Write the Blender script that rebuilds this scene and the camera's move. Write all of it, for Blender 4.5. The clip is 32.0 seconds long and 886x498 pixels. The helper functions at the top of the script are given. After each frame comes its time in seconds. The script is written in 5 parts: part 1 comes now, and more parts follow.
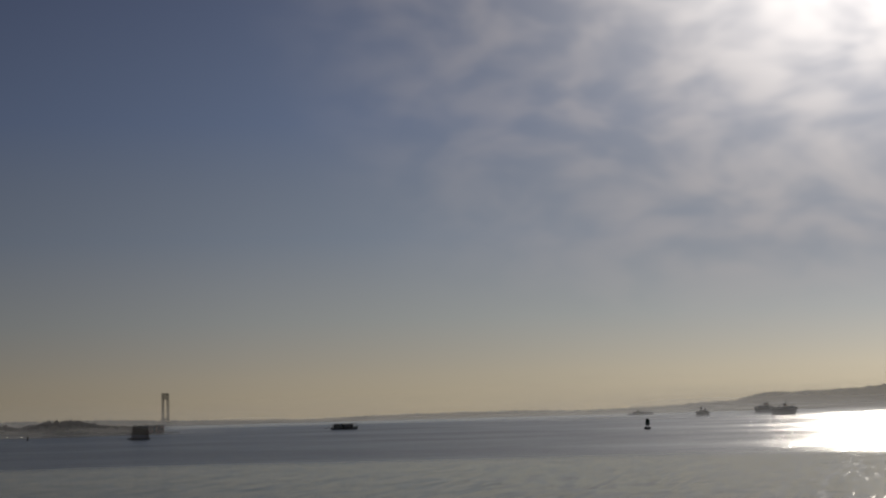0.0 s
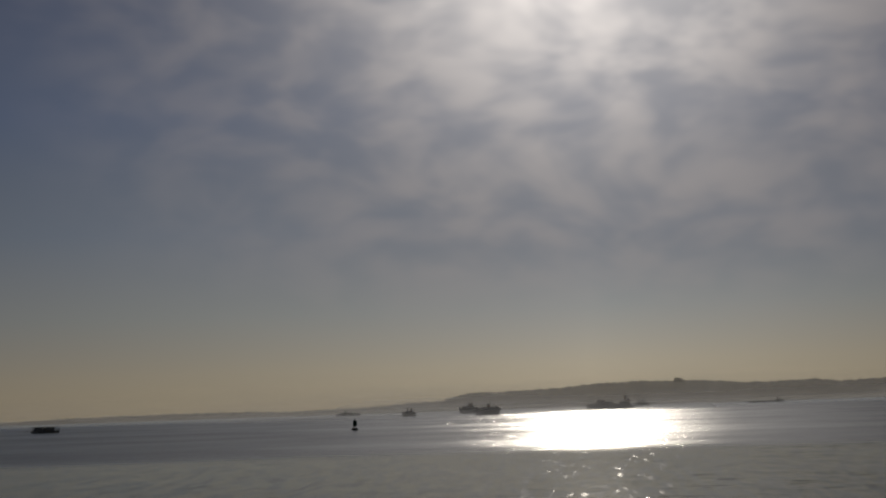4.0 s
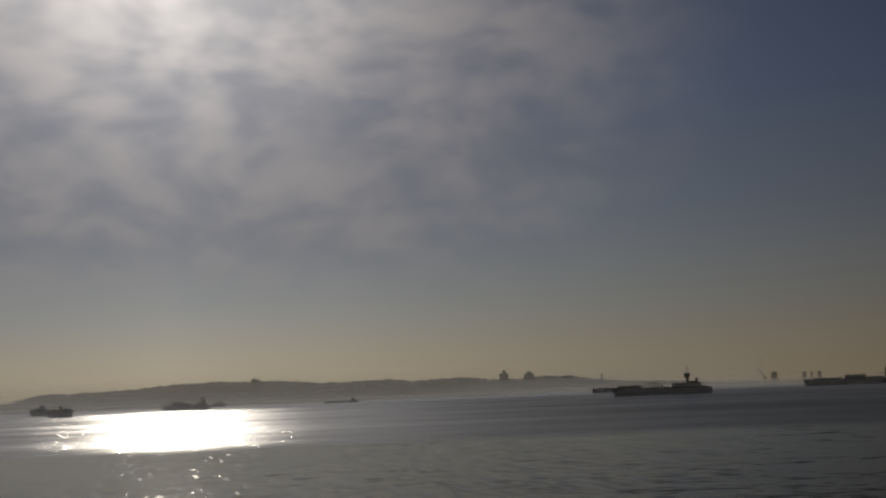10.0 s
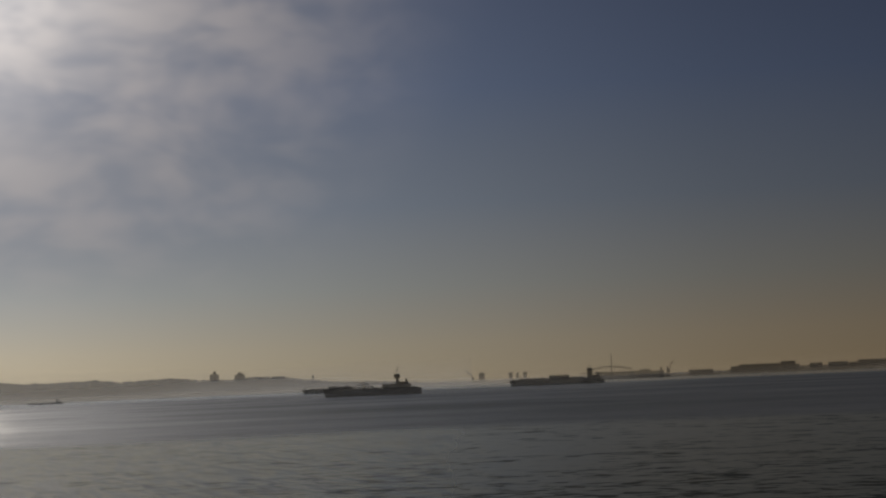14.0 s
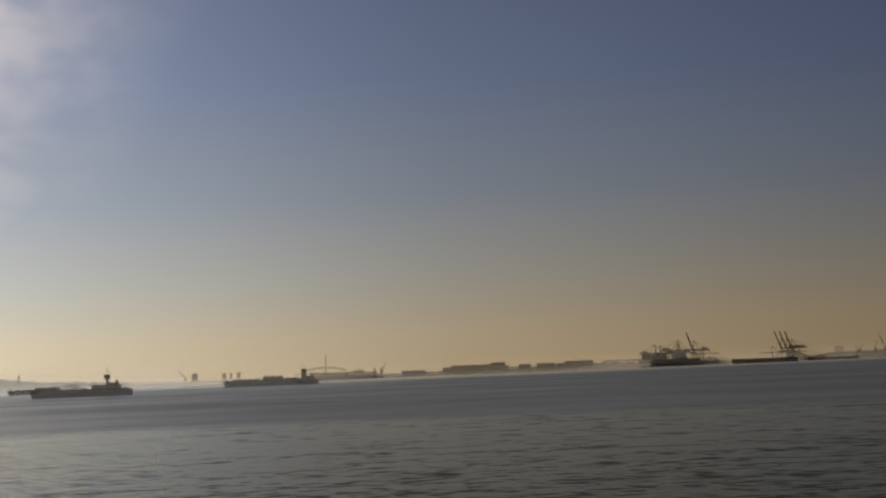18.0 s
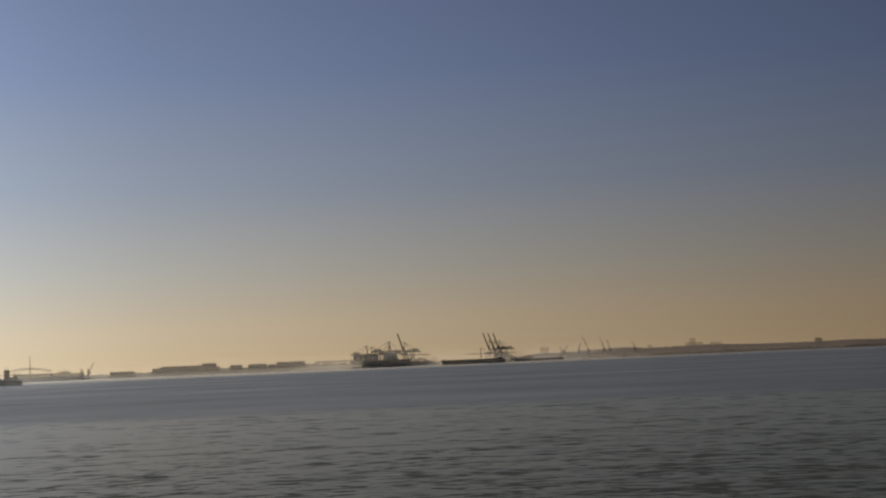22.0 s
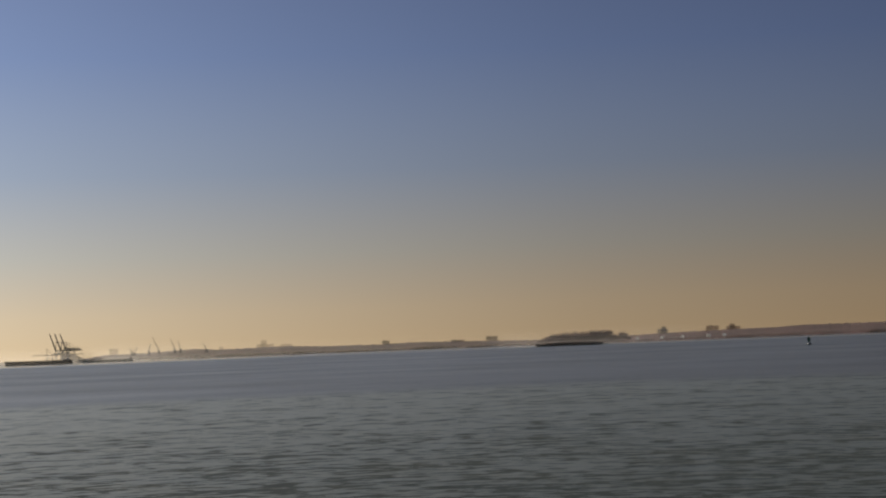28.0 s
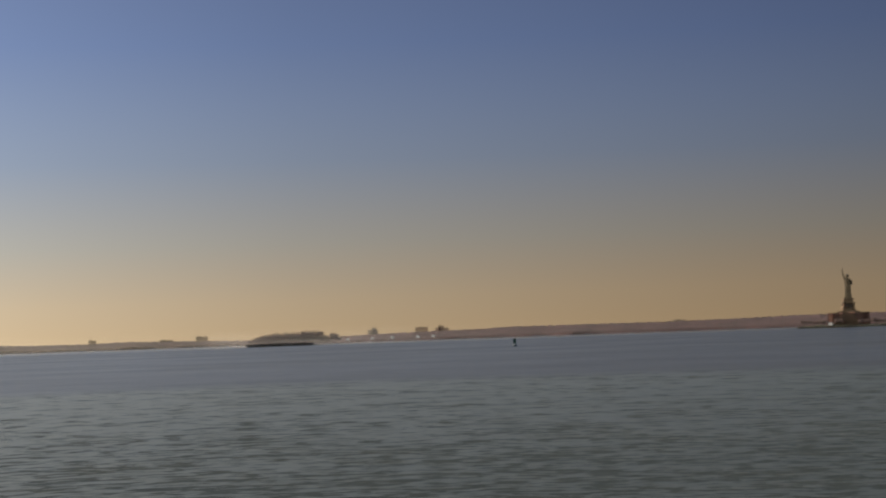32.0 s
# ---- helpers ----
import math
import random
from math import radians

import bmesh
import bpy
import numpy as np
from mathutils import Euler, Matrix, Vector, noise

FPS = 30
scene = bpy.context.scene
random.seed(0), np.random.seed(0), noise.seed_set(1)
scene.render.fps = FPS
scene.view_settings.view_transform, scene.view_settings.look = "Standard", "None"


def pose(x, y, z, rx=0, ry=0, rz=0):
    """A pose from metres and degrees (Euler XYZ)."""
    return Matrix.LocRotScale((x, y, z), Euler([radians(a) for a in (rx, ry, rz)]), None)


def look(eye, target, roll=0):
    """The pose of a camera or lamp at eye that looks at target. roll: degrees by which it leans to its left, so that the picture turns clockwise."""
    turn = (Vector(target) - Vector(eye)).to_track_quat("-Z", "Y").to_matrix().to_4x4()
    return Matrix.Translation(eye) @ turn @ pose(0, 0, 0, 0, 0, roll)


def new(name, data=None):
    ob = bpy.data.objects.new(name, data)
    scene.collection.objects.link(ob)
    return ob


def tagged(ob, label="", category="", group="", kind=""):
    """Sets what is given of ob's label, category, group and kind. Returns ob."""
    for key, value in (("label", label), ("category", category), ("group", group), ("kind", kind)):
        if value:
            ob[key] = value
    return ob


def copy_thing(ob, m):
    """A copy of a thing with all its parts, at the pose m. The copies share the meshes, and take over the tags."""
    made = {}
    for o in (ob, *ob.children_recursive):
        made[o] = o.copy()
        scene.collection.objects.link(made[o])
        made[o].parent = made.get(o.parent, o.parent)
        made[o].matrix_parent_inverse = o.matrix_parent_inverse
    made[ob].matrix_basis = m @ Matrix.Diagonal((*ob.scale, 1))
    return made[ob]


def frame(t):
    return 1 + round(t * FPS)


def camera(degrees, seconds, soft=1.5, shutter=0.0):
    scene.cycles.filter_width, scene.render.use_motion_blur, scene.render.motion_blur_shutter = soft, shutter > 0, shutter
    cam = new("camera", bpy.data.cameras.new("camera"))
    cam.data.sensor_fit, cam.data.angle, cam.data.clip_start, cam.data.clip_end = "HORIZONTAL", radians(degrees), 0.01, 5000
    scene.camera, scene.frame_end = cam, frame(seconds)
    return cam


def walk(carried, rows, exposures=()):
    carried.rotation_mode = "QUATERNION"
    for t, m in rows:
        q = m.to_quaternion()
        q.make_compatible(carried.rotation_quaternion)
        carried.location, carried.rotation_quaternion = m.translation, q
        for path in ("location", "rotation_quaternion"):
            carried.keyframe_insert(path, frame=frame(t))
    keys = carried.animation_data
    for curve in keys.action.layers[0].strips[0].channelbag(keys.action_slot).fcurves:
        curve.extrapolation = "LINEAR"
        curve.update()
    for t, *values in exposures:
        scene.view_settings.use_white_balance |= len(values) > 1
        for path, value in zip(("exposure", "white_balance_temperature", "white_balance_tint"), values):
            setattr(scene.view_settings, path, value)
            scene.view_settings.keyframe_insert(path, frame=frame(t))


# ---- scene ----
cam = camera(30.49, 32.0, soft=2.2)
EYE = 7.5
# seconds, azimuth (clockwise from +y), pitch, lean to the right
ROWS = [
    (0.0, 0.000, 5.861, 1.573), (0.5, 1.378, 5.831, 1.621), (1.0, 2.557, 5.802, 1.667),
    (1.5, 3.864, 5.776, 1.711), (2.0, 5.075, 5.746, 1.754), (2.5, 6.366, 5.709, 1.794),
    (3.0, 7.560, 5.677, 1.834), (3.5, 8.914, 5.640, 1.875), (5.5, 13.798, 5.495, 2.038),
    (6.0, 14.928, 5.454, 2.076), (6.5, 16.304, 5.414, 2.110), (7.0, 17.491, 5.375, 2.140),
    (7.5, 18.780, 5.328, 2.165), (8.0, 20.022, 5.281, 2.188), (8.5, 21.335, 5.235, 2.210),
    (9.0, 22.517, 5.195, 2.232), (9.5, 23.900, 5.146, 2.254), (10.0, 25.045, 5.101, 2.276),
    (10.5, 26.357, 5.054, 2.299), (11.0, 27.580, 5.007, 2.320), (11.5, 28.862, 4.957, 2.342),
    (12.0, 30.060, 4.915, 2.365), (12.5, 31.453, 4.872, 2.386), (13.0, 32.585, 4.825, 2.402),
    (13.5, 33.796, 4.776, 2.413), (14.0, 35.173, 4.722, 2.417), (14.5, 36.320, 4.672, 2.415),
    (16.5, 41.308, 4.483, 2.383), (17.0, 42.657, 4.434, 2.377), (17.5, 43.839, 4.388, 2.375),
    (18.0, 45.184, 4.336, 2.377), (18.5, 46.399, 4.287, 2.381), (19.0, 47.737, 4.245, 2.385),
    (19.5, 48.947, 4.198, 2.386), (20.0, 50.302, 4.145, 2.386), (20.5, 51.455, 4.098, 2.385),
    (21.0, 52.782, 4.045, 2.384), (21.5, 53.979, 4.001, 2.385), (22.0, 55.280, 3.954, 2.390),
    (22.5, 56.477, 3.909, 2.393), (23.0, 57.841, 3.859, 2.394), (23.5, 59.025, 3.816, 2.392),
    (24.0, 60.403, 3.757, 2.385), (24.5, 61.591, 3.703, 2.375), (25.0, 62.885, 3.664, 2.358),
    (25.5, 64.058, 3.625, 2.337), (27.5, 68.915, 3.470, 2.235), (28.0, 70.259, 3.420, 2.213),
    (28.5, 71.447, 3.378, 2.192), (29.0, 72.800, 3.331, 2.169), (29.5, 74.009, 3.284, 2.145),
    (30.0, 75.329, 3.244, 2.119), (30.5, 76.575, 3.195, 2.091), (31.0, 77.875, 3.152, 2.059),
    (31.5, 79.180, 3.110, 2.025), (32.0, 80.390, 3.074, 1.991),
]
EXPOSURES = [(0.0, -0.25, 6500, 10), (2.0, -0.78, 6500, 10), (3.0, -0.86, 6550, 10), (7.0, -0.9, 6650, 10), (12.0, -0.83, 6550, 10), (13.0, -0.72, 6550, 10), (14.0, -0.4, 6600, 10),
             (16.5, 0.38, 6850, 10), (19.0, 1.03, 6950, 10), (20.0, 1.17, 6850, 10), (22.0, 1.41, 6600, 10), (25.0, 1.88, 6400, 9), (29.0, 2.31, 6380, 9), (32.0, 2.6, 6350, 8)]
walk(cam, [(t, pose(0, 0, EYE, 0, 0, -az) @ pose(0, 0, 0, 90 + pitch) @ pose(0, 0, 0, 0, 0, -lean)) for t, az, pitch, lean in ROWS], EXPOSURES)

# ---- light: a low winter sun behind thin cloud, hazy sky ----
SUN_AZ, SUN_EL = 15.3, 18.5
sun_way = Vector((math.sin(radians(SUN_AZ)) * math.cos(radians(SUN_EL)), math.cos(radians(SUN_AZ)) * math.cos(radians(SUN_EL)), math.sin(radians(SUN_EL))))
sun = new("sun", bpy.data.lights.new("sun", "SUN"))
sun.data.energy, sun.data.angle, sun.data.color = 0.85, radians(0.6), (1.0, 0.9, 0.76)
sun.matrix_world = look((0, 0, 300), Vector((0, 0, 300)) - sun_way)


class Nodes:
    """Short forms for building node trees."""
    def __init__(self, tree):
        self.tree = tree
        tree.nodes.clear()

    def node(self, kind, **values):
        n = self.tree.nodes.new(kind)
        for key, value in values.items():
            setattr(n, key, value)
        return n

    def put(self, value, socket):
        if isinstance(value, bpy.types.NodeSocket):
            self.tree.links.new(value, socket)
        else:
            socket.default_value = value

    def math(self, op, a, b=0.0, c=0.0, clamp=False):
        n = self.node("ShaderNodeMath", operation=op, use_clamp=clamp)
        for v, s in zip((a, b, c), n.inputs):
            self.put(v, s)
        return n.outputs[0]

    def span(self, v, a, b, lo=0.0, hi=1.0, kind="SMOOTHSTEP"):
        n = self.node("ShaderNodeMapRange", interpolation_type=kind)
        for x, s in zip((v, a, b, lo, hi), n.inputs):
            self.put(x, s)
        return n.outputs[0]

    def vmath(self, op, a, b=None):
        n = self.node("ShaderNodeVectorMath", operation=op)
        self.put(a, n.inputs[0])
        if b is not None:
            self.put(b, n.inputs[1])
        return n.outputs["Value"] if op in ("DOT_PRODUCT", "LENGTH") else n.outputs["Vector"]

    def noise(self, vector, scale, detail=4.0, rough=0.55):
        n = self.node("ShaderNodeTexNoise")
        self.put(vector, n.inputs["Vector"])
        n.inputs["Scale"].default_value, n.inputs["Detail"].default_value, n.inputs["Roughness"].default_value = scale, detail, rough
        return n.outputs["Fac"]

    def mix(self, fac, a, b, blend="MIX"):
        n = self.node("ShaderNodeMix", data_type="RGBA", blend_type=blend)
        self.put(fac, n.inputs["Factor"])
        for v, s in ((a, n.inputs[6]), (b, n.inputs[7])):
            self.put((*v, 1.0) if isinstance(v, tuple) and len(v) == 3 else v, s)
        return n.outputs[2]

    def ramp(self, v, stops):
        n = self.node("ShaderNodeValToRGB")
        while len(n.color_ramp.elements) < len(stops):
            n.color_ramp.elements.new(0.5)
        for e, (p, c) in zip(n.color_ramp.elements, stops):
            e.position, e.color = p, (*c, 1.0)
        self.put(v, n.inputs[0])
        return n.outputs[0]


world = bpy.data.worlds.new("sky")
world.use_nodes = True
scene.world = world
N = Nodes(world.node_tree)
ray = N.node("ShaderNodeTexCoord").outputs["Generated"]
xyz = N.node("ShaderNodeSeparateXYZ")
N.put(ray, xyz.inputs[0])
height = xyz.outputs["Z"]
nishita = N.node("ShaderNodeTexSky", sky_type="NISHITA", sun_disc=False, sun_elevation=radians(SUN_EL), sun_rotation=radians(SUN_AZ), air_density=1.2, dust_density=2.0)
high = N.mix(1.0, nishita.outputs[0], (0.05, 0.043, 0.032), "MULTIPLY")
# haze over the harbour: warm at the horizon, blue above
rise = N.span(height, 0.0, 0.5, 0.0, 1.0, "LINEAR")
haze = N.ramp(rise, [(0.0, (0.40, 0.31, 0.185)), (0.05, (0.37, 0.305, 0.205)), (0.12, (0.275, 0.27, 0.235)), (0.22, (0.176, 0.207, 0.252)), (0.36, (0.112, 0.15, 0.24)), (0.5, (0.086, 0.114, 0.194)), (0.62, (0.086, 0.093, 0.106)), (0.74, (0.078, 0.081, 0.084)), (1.0, (0.066, 0.067, 0.066))])
near_sun = N.vmath("DOT_PRODUCT", ray, tuple(sun_way))
flat_sun = Vector((sun_way.x, sun_way.y, 0)).normalized()
level = N.vmath("NORMALIZE", N.vmath("MULTIPLY", ray, (1.0, 1.0, 0.0)))
aside = N.math("DEGREES", N.math("ARCCOSINE", N.vmath("DOT_PRODUCT", level, tuple(flat_sun))))
fade = N.math("DIVIDE", N.math("MINIMUM", N.math("SUBTRACT", aside, 22.0), 62.0), -24.5)
beside = N.vmath("DOT_PRODUCT", level, (flat_sun.y, -flat_sun.x, 0.0))
fade = N.math("SUBTRACT", fade, N.span(beside, 0.1, 0.5, 0.0, 0.42, "LINEAR"))
fall = N.math("POWER", 2.0, N.math("SUBTRACT", fade, N.span(aside, 22.0, 60.0, 0.0, 0.448, "LINEAR")))
tint = N.mix(N.span(aside, 25.0, 78.0, 0.0, 1.0, "LINEAR"), (0.985, 0.995, 1.05), (1.085, 0.95, 0.875))
tint = N.mix(N.span(aside, 14.0, 36.0), (0.92, 0.99, 1.13), tint)
tint = N.mix(N.span(beside, -0.2, -0.42), tint, (0.93, 1.0, 1.16))
upper = N.mix(N.span(aside, 22.0, 75.0, 0.0, 1.0, "LINEAR"), (1.03, 1.0, 0.97), (1.09, 1.11, 1.25))
tint = N.mix(N.span(height, 0.03, 0.15), tint, upper)
haze = N.mix(1.0, N.mix(1.0, haze, fall, "MULTIPLY"), tint, "MULTIPLY")
sky = N.mix(N.span(height, 0.25, 0.8), haze, high)
# the veil of thin cloud round the sun
lift = N.vmath("MULTIPLY", ray, (1.0, 1.0, 1.75))
curl = N.node("ShaderNodeTexNoise")
N.put(lift, curl.inputs["Vector"])
curl.inputs["Scale"].default_value, curl.inputs["Detail"].default_value = 9.0, 1.0
lift = N.vmath("ADD", lift, N.vmath("MULTIPLY", curl.outputs["Color"], (0.05, 0.05, 0.05)))
puffs = N.noise(lift, 25.0, 1.8, 0.5)
broad_cloud = N.noise(lift, 7.0, 2.0, 0.5)
cloud = N.span(N.math("ADD", N.math("MULTIPLY", puffs, 0.72), N.math("MULTIPLY", broad_cloud, 0.28)), 0.33, 0.69)
veil = N.math("MULTIPLY", N.math("MULTIPLY", N.span(near_sun, 0.925, 0.985), N.span(beside, -0.26, -0.02, 0.7, 1.0)), N.span(height, 0.02, 0.11))
sky = N.mix(N.math("MULTIPLY", veil, 0.62), sky, (0.175, 0.183, 0.218))
ragged = N.span(beside, 0.2, 0.42, 0.42, 0.2)
sky = N.mix(N.math("MULTIPLY", veil, N.math("MULTIPLY", cloud, ragged)), sky, (0.53, 0.465, 0.435))
glow = N.math("POWER", N.math("MAXIMUM", near_sun, 0.0), 165.0)
wide = N.math("POWER", N.math("MAXIMUM", near_sun, 0.0), 60.0)
sky = N.mix(1.0, sky, N.mix(N.math("MULTIPLY", wide, 0.36), (0, 0, 0), (1.0, 0.95, 0.88)), "ADD")
bright = N.math("MULTIPLY", glow, N.span(cloud, 0.0, 1.0, 0.8, 1.7, "LINEAR"))
sky = N.mix(1.0, sky, N.mix(bright, (0, 0, 0), (1.0, 0.93, 0.86)), "ADD")
back = N.node("ShaderNodeBackground")
N.put(sky, back.inputs[0])
back.inputs[1].default_value = 1.0
N.put(back.outputs[0], N.node("ShaderNodeOutputWorld").inputs[0])


# ---- materials ----
def material(name, colour, rough=0.7, haze=0.0, metal=0.0, grain=1.0, vary=0.25, bump=0.0, other=None, each=0.0):
    """A worn, uneven surface. grain: size of its marks in metres; haze: how see-through it is, to imitate air before a
    far thing; each: shade that differs from piece to piece.
    """
    m = bpy.data.materials.new(name)
    m.use_nodes = True
    n = Nodes(m.node_tree)
    spot = n.node("ShaderNodeTexCoord").outputs["Object"]
    fine = n.noise(spot, 1.0 / grain, 5.0, 0.6)
    broad = n.noise(spot, 0.18 / grain, 3.0, 0.5)
    fac = n.math("ADD", n.math("MULTIPLY", fine, 0.6), n.math("MULTIPLY", broad, 0.4))
    dark = tuple(c * (1 - vary) for c in colour)
    light = other or tuple(min(0.95, c * (1 + vary)) for c in colour)
    tone = n.mix(n.span(fac, 0.35, 0.65), dark, light)
    if each:
        tone = n.mix(n.math("MULTIPLY", n.node("ShaderNodeObjectInfo").outputs["Random"], each), tone, tuple(c * 0.4 for c in colour))
    p = n.node("ShaderNodeBsdfPrincipled")
    n.put(tone, p.inputs["Base Color"])
    n.put(n.span(fine, 0.3, 0.7, max(0.05, rough - 0.12), min(1.0, rough + 0.12), "LINEAR"), p.inputs["Roughness"])
    p.inputs["Metallic"].default_value = metal
    if bump:
        b = n.node("ShaderNodeBump")
        b.inputs["Strength"].default_value, b.inputs["Distance"].default_value = 0.6, bump
        n.put(fine, b.inputs["Height"])
        n.put(b.outputs[0], p.inputs["Normal"])
    out = p.outputs[0]
    # haze is imitated by mixing transparency into the surface
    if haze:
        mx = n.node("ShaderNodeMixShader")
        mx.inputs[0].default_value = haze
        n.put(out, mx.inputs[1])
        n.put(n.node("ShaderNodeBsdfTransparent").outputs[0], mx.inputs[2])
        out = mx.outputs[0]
    n.put(out, n.node("ShaderNodeOutputMaterial").inputs[0])
    return m


def water_material():
    m = bpy.data.materials.new("harbour_water")
    m.use_nodes = True
    n = Nodes(m.node_tree)
    spot = n.node("ShaderNodeTexCoord").outputs["Object"]
    away = n.vmath("LENGTH", spot)
    axes = n.node("ShaderNodeSeparateXYZ")
    n.put(spot, axes.inputs[0])
    bearing = n.math("ARCTAN2", axes.outputs["X"], axes.outputs["Y"])
    shift = n.math("MULTIPLY", n.math("SUBTRACT", n.noise(spot, 0.004, 3.0, 0.5), 0.5), 190.0)
    wind = n.span(n.math("ADD", away, shift), 250.0, 320.0)          # ruffled water beyond the lee of the shore, a ring round the eye
    slick = n.span(n.math("ADD", n.math("SUBTRACT", away, n.span(bearing, 0.85, 1.15, 0.0, 700.0)), n.math("MULTIPLY", shift, 3.0)), 1500.0, 2600.0)
    streak = n.math("SUBTRACT", n.noise(spot, 0.008, 4.0, 0.62), 0.5)
    calm = n.span(slick, 0.0, 1.0, 1.0, 0.15, "LINEAR")
    rip = n.math("MULTIPLY", n.span(away, 3100.0, 3600.0), n.span(bearing, 1.08, 1.2, 0.0, 0.7))                               # rougher far water on right-hand bearings, set by range from the eye
    rough = n.math("ADD", n.span(wind, 0.0, 1.0, n.span(bearing, 0.5, 0.8, 0.215, 0.4), 0.325, "LINEAR"), n.math("MULTIPLY", streak, n.span(wind, 0.0, 1.0, 0.05, 0.2, "LINEAR")))
    rough = n.math("ADD", n.math("MULTIPLY", rough, n.span(slick, 0.0, 1.0, 1.0, 0.62, "LINEAR")), n.math("MULTIPLY", rip, 0.22))
    bearing_dim = n.math("MULTIPLY", n.span(bearing, 0.36, 0.5, 0.0, 0.2), n.span(bearing, 0.7, 1.4, 1.0, 0.2))      # mirror share cut by bearing from the eye, to darken this stretch
    tone = n.mix(broad_mix(n, spot), (0.044, 0.048, 0.045), (0.060, 0.064, 0.060))
    body = n.node("ShaderNodeBsdfDiffuse")
    n.put(tone, body.inputs["Color"])
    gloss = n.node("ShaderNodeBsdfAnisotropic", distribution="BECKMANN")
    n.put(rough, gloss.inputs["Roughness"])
    # reflection tint put into the gloss colour, warmer at bearings away from the sun
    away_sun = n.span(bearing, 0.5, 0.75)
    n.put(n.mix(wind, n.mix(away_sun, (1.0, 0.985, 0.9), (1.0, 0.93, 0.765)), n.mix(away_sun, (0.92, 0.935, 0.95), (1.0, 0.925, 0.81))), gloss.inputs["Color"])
    b1 = n.node("ShaderNodeBump")
    b1.inputs["Distance"].default_value = 0.5
    n.put(n.math("MULTIPLY", n.span(wind, 0.0, 1.0, 0.04, 0.12, "LINEAR"), calm), b1.inputs["Strength"])
    n.put(n.noise(spot, 0.6, 4.0, 0.6), b1.inputs["Height"])
    ridge = n.noise(spot, 0.2, 5.0, 0.57)
    # short dark wave dashes painted by cutting the mirror share, denser by bearing
    eye_polar = n.node("ShaderNodeCombineXYZ")                                 # polar grid round the eye, so the dashes fit the camera's view
    n.put(n.math("MULTIPLY", bearing, 56.0), eye_polar.inputs[0])
    n.put(n.math("MULTIPLY", n.math("LOGARITHM", away, math.e), 105.0), eye_polar.inputs[1])
    chop = n.math("ADD", n.math("MULTIPLY", n.noise(eye_polar.outputs[0], 0.9, 3.0, 0.55), 0.66), n.math("MULTIPLY", n.noise(eye_polar.outputs[0], 0.2, 3.0, 0.6), 0.34))
    bearing_ramp = n.span(bearing, -0.05, 0.45)
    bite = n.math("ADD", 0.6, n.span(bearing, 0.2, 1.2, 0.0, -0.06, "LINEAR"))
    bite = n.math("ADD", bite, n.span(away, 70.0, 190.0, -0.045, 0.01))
    dark_dash = n.span(n.math("SUBTRACT", chop, bite), -0.035, 0.035)
    # mirror share raised at left-hand bearings, cut in the dashes
    mirror_shift = n.math("ADD", n.math("MULTIPLY", dark_dash, n.span(bearing_ramp, 0.0, 1.0, -0.12, n.span(bearing, 0.5, 0.8, -0.58, -0.74), "LINEAR")), n.span(bearing_ramp, 0.0, 1.0, 0.28, 0.13, "LINEAR"))
    mirror_shift = n.math("MULTIPLY", mirror_shift, n.math("SUBTRACT", 1.0, wind))
    b0 = n.node("ShaderNodeBump")
    b0.inputs["Distance"].default_value = 0.06
    n.put(n.span(wind, 0.0, 1.0, 0.45, 0.2, "LINEAR"), b0.inputs["Strength"])
    n.put(ridge, b0.inputs["Height"])
    n.put(b0.outputs[0], b1.inputs["Normal"])
    b2 = n.node("ShaderNodeBump")
    b2.inputs["Distance"].default_value = 0.05
    n.put(n.math("MULTIPLY", calm, n.span(wind, 0.0, 1.0, 0.2, 0.6, "LINEAR")), b2.inputs["Strength"])
    n.put(n.noise(spot, 1.5, 3.0, 0.6), b2.inputs["Height"])
    n.put(b1.outputs[0], b2.inputs["Normal"])
    for shader in (body, gloss):
        n.put(b2.outputs[0], shader.inputs["Normal"])
    edge = n.node("ShaderNodeFresnel")
    edge.inputs["IOR"].default_value = 1.333
    n.put(b2.outputs[0], edge.inputs["Normal"])
    p = n.node("ShaderNodeMixShader")
    # mirror share also rises with bearing to brighten water away from the sun
    n.put(n.math("MULTIPLY", edge.outputs[0], n.math("MAXIMUM", n.math("MULTIPLY", slick, 0.92), n.math("ADD", n.math("ADD", mirror_shift, n.math("SUBTRACT", n.span(bearing, 0.5, 0.78, 0.6, 0.79), n.math("MULTIPLY", wind, bearing_dim))), n.math("MULTIPLY", n.math("MULTIPLY", streak, wind), 1.0)))), p.inputs[0])
    n.put(body.outputs[0], p.inputs[1])
    n.put(gloss.outputs[0], p.inputs[2])
    # glitter: single smooth wave faces, each with a tilt of its own, stretched along the sun's bearing to show as dots
    # from the eye
    tilts = []
    turned = n.node("ShaderNodeMapping", vector_type="TEXTURE")
    n.put(spot, turned.inputs["Vector"])
    turned.inputs["Rotation"].default_value = (0.0, 0.0, radians(-SUN_AZ))
    sides = n.node("ShaderNodeSeparateXYZ")
    n.put(turned.outputs[0], sides.inputs[0])
    for size in (1.0, 1.45):
        grid = n.node("ShaderNodeCombineXYZ")
        n.put(n.math("MULTIPLY", sides.outputs["X"], n.span(wind, 0.0, 1.0, 1.4 * size, 4.6 * size, "LINEAR")), grid.inputs[0])
        n.put(n.math("MULTIPLY", sides.outputs["Y"], n.span(wind, 0.0, 1.0, 0.17 / size, 0.3 / size, "LINEAR")), grid.inputs[1])
        cell = n.node("ShaderNodeTexVoronoi", voronoi_dimensions="2D")
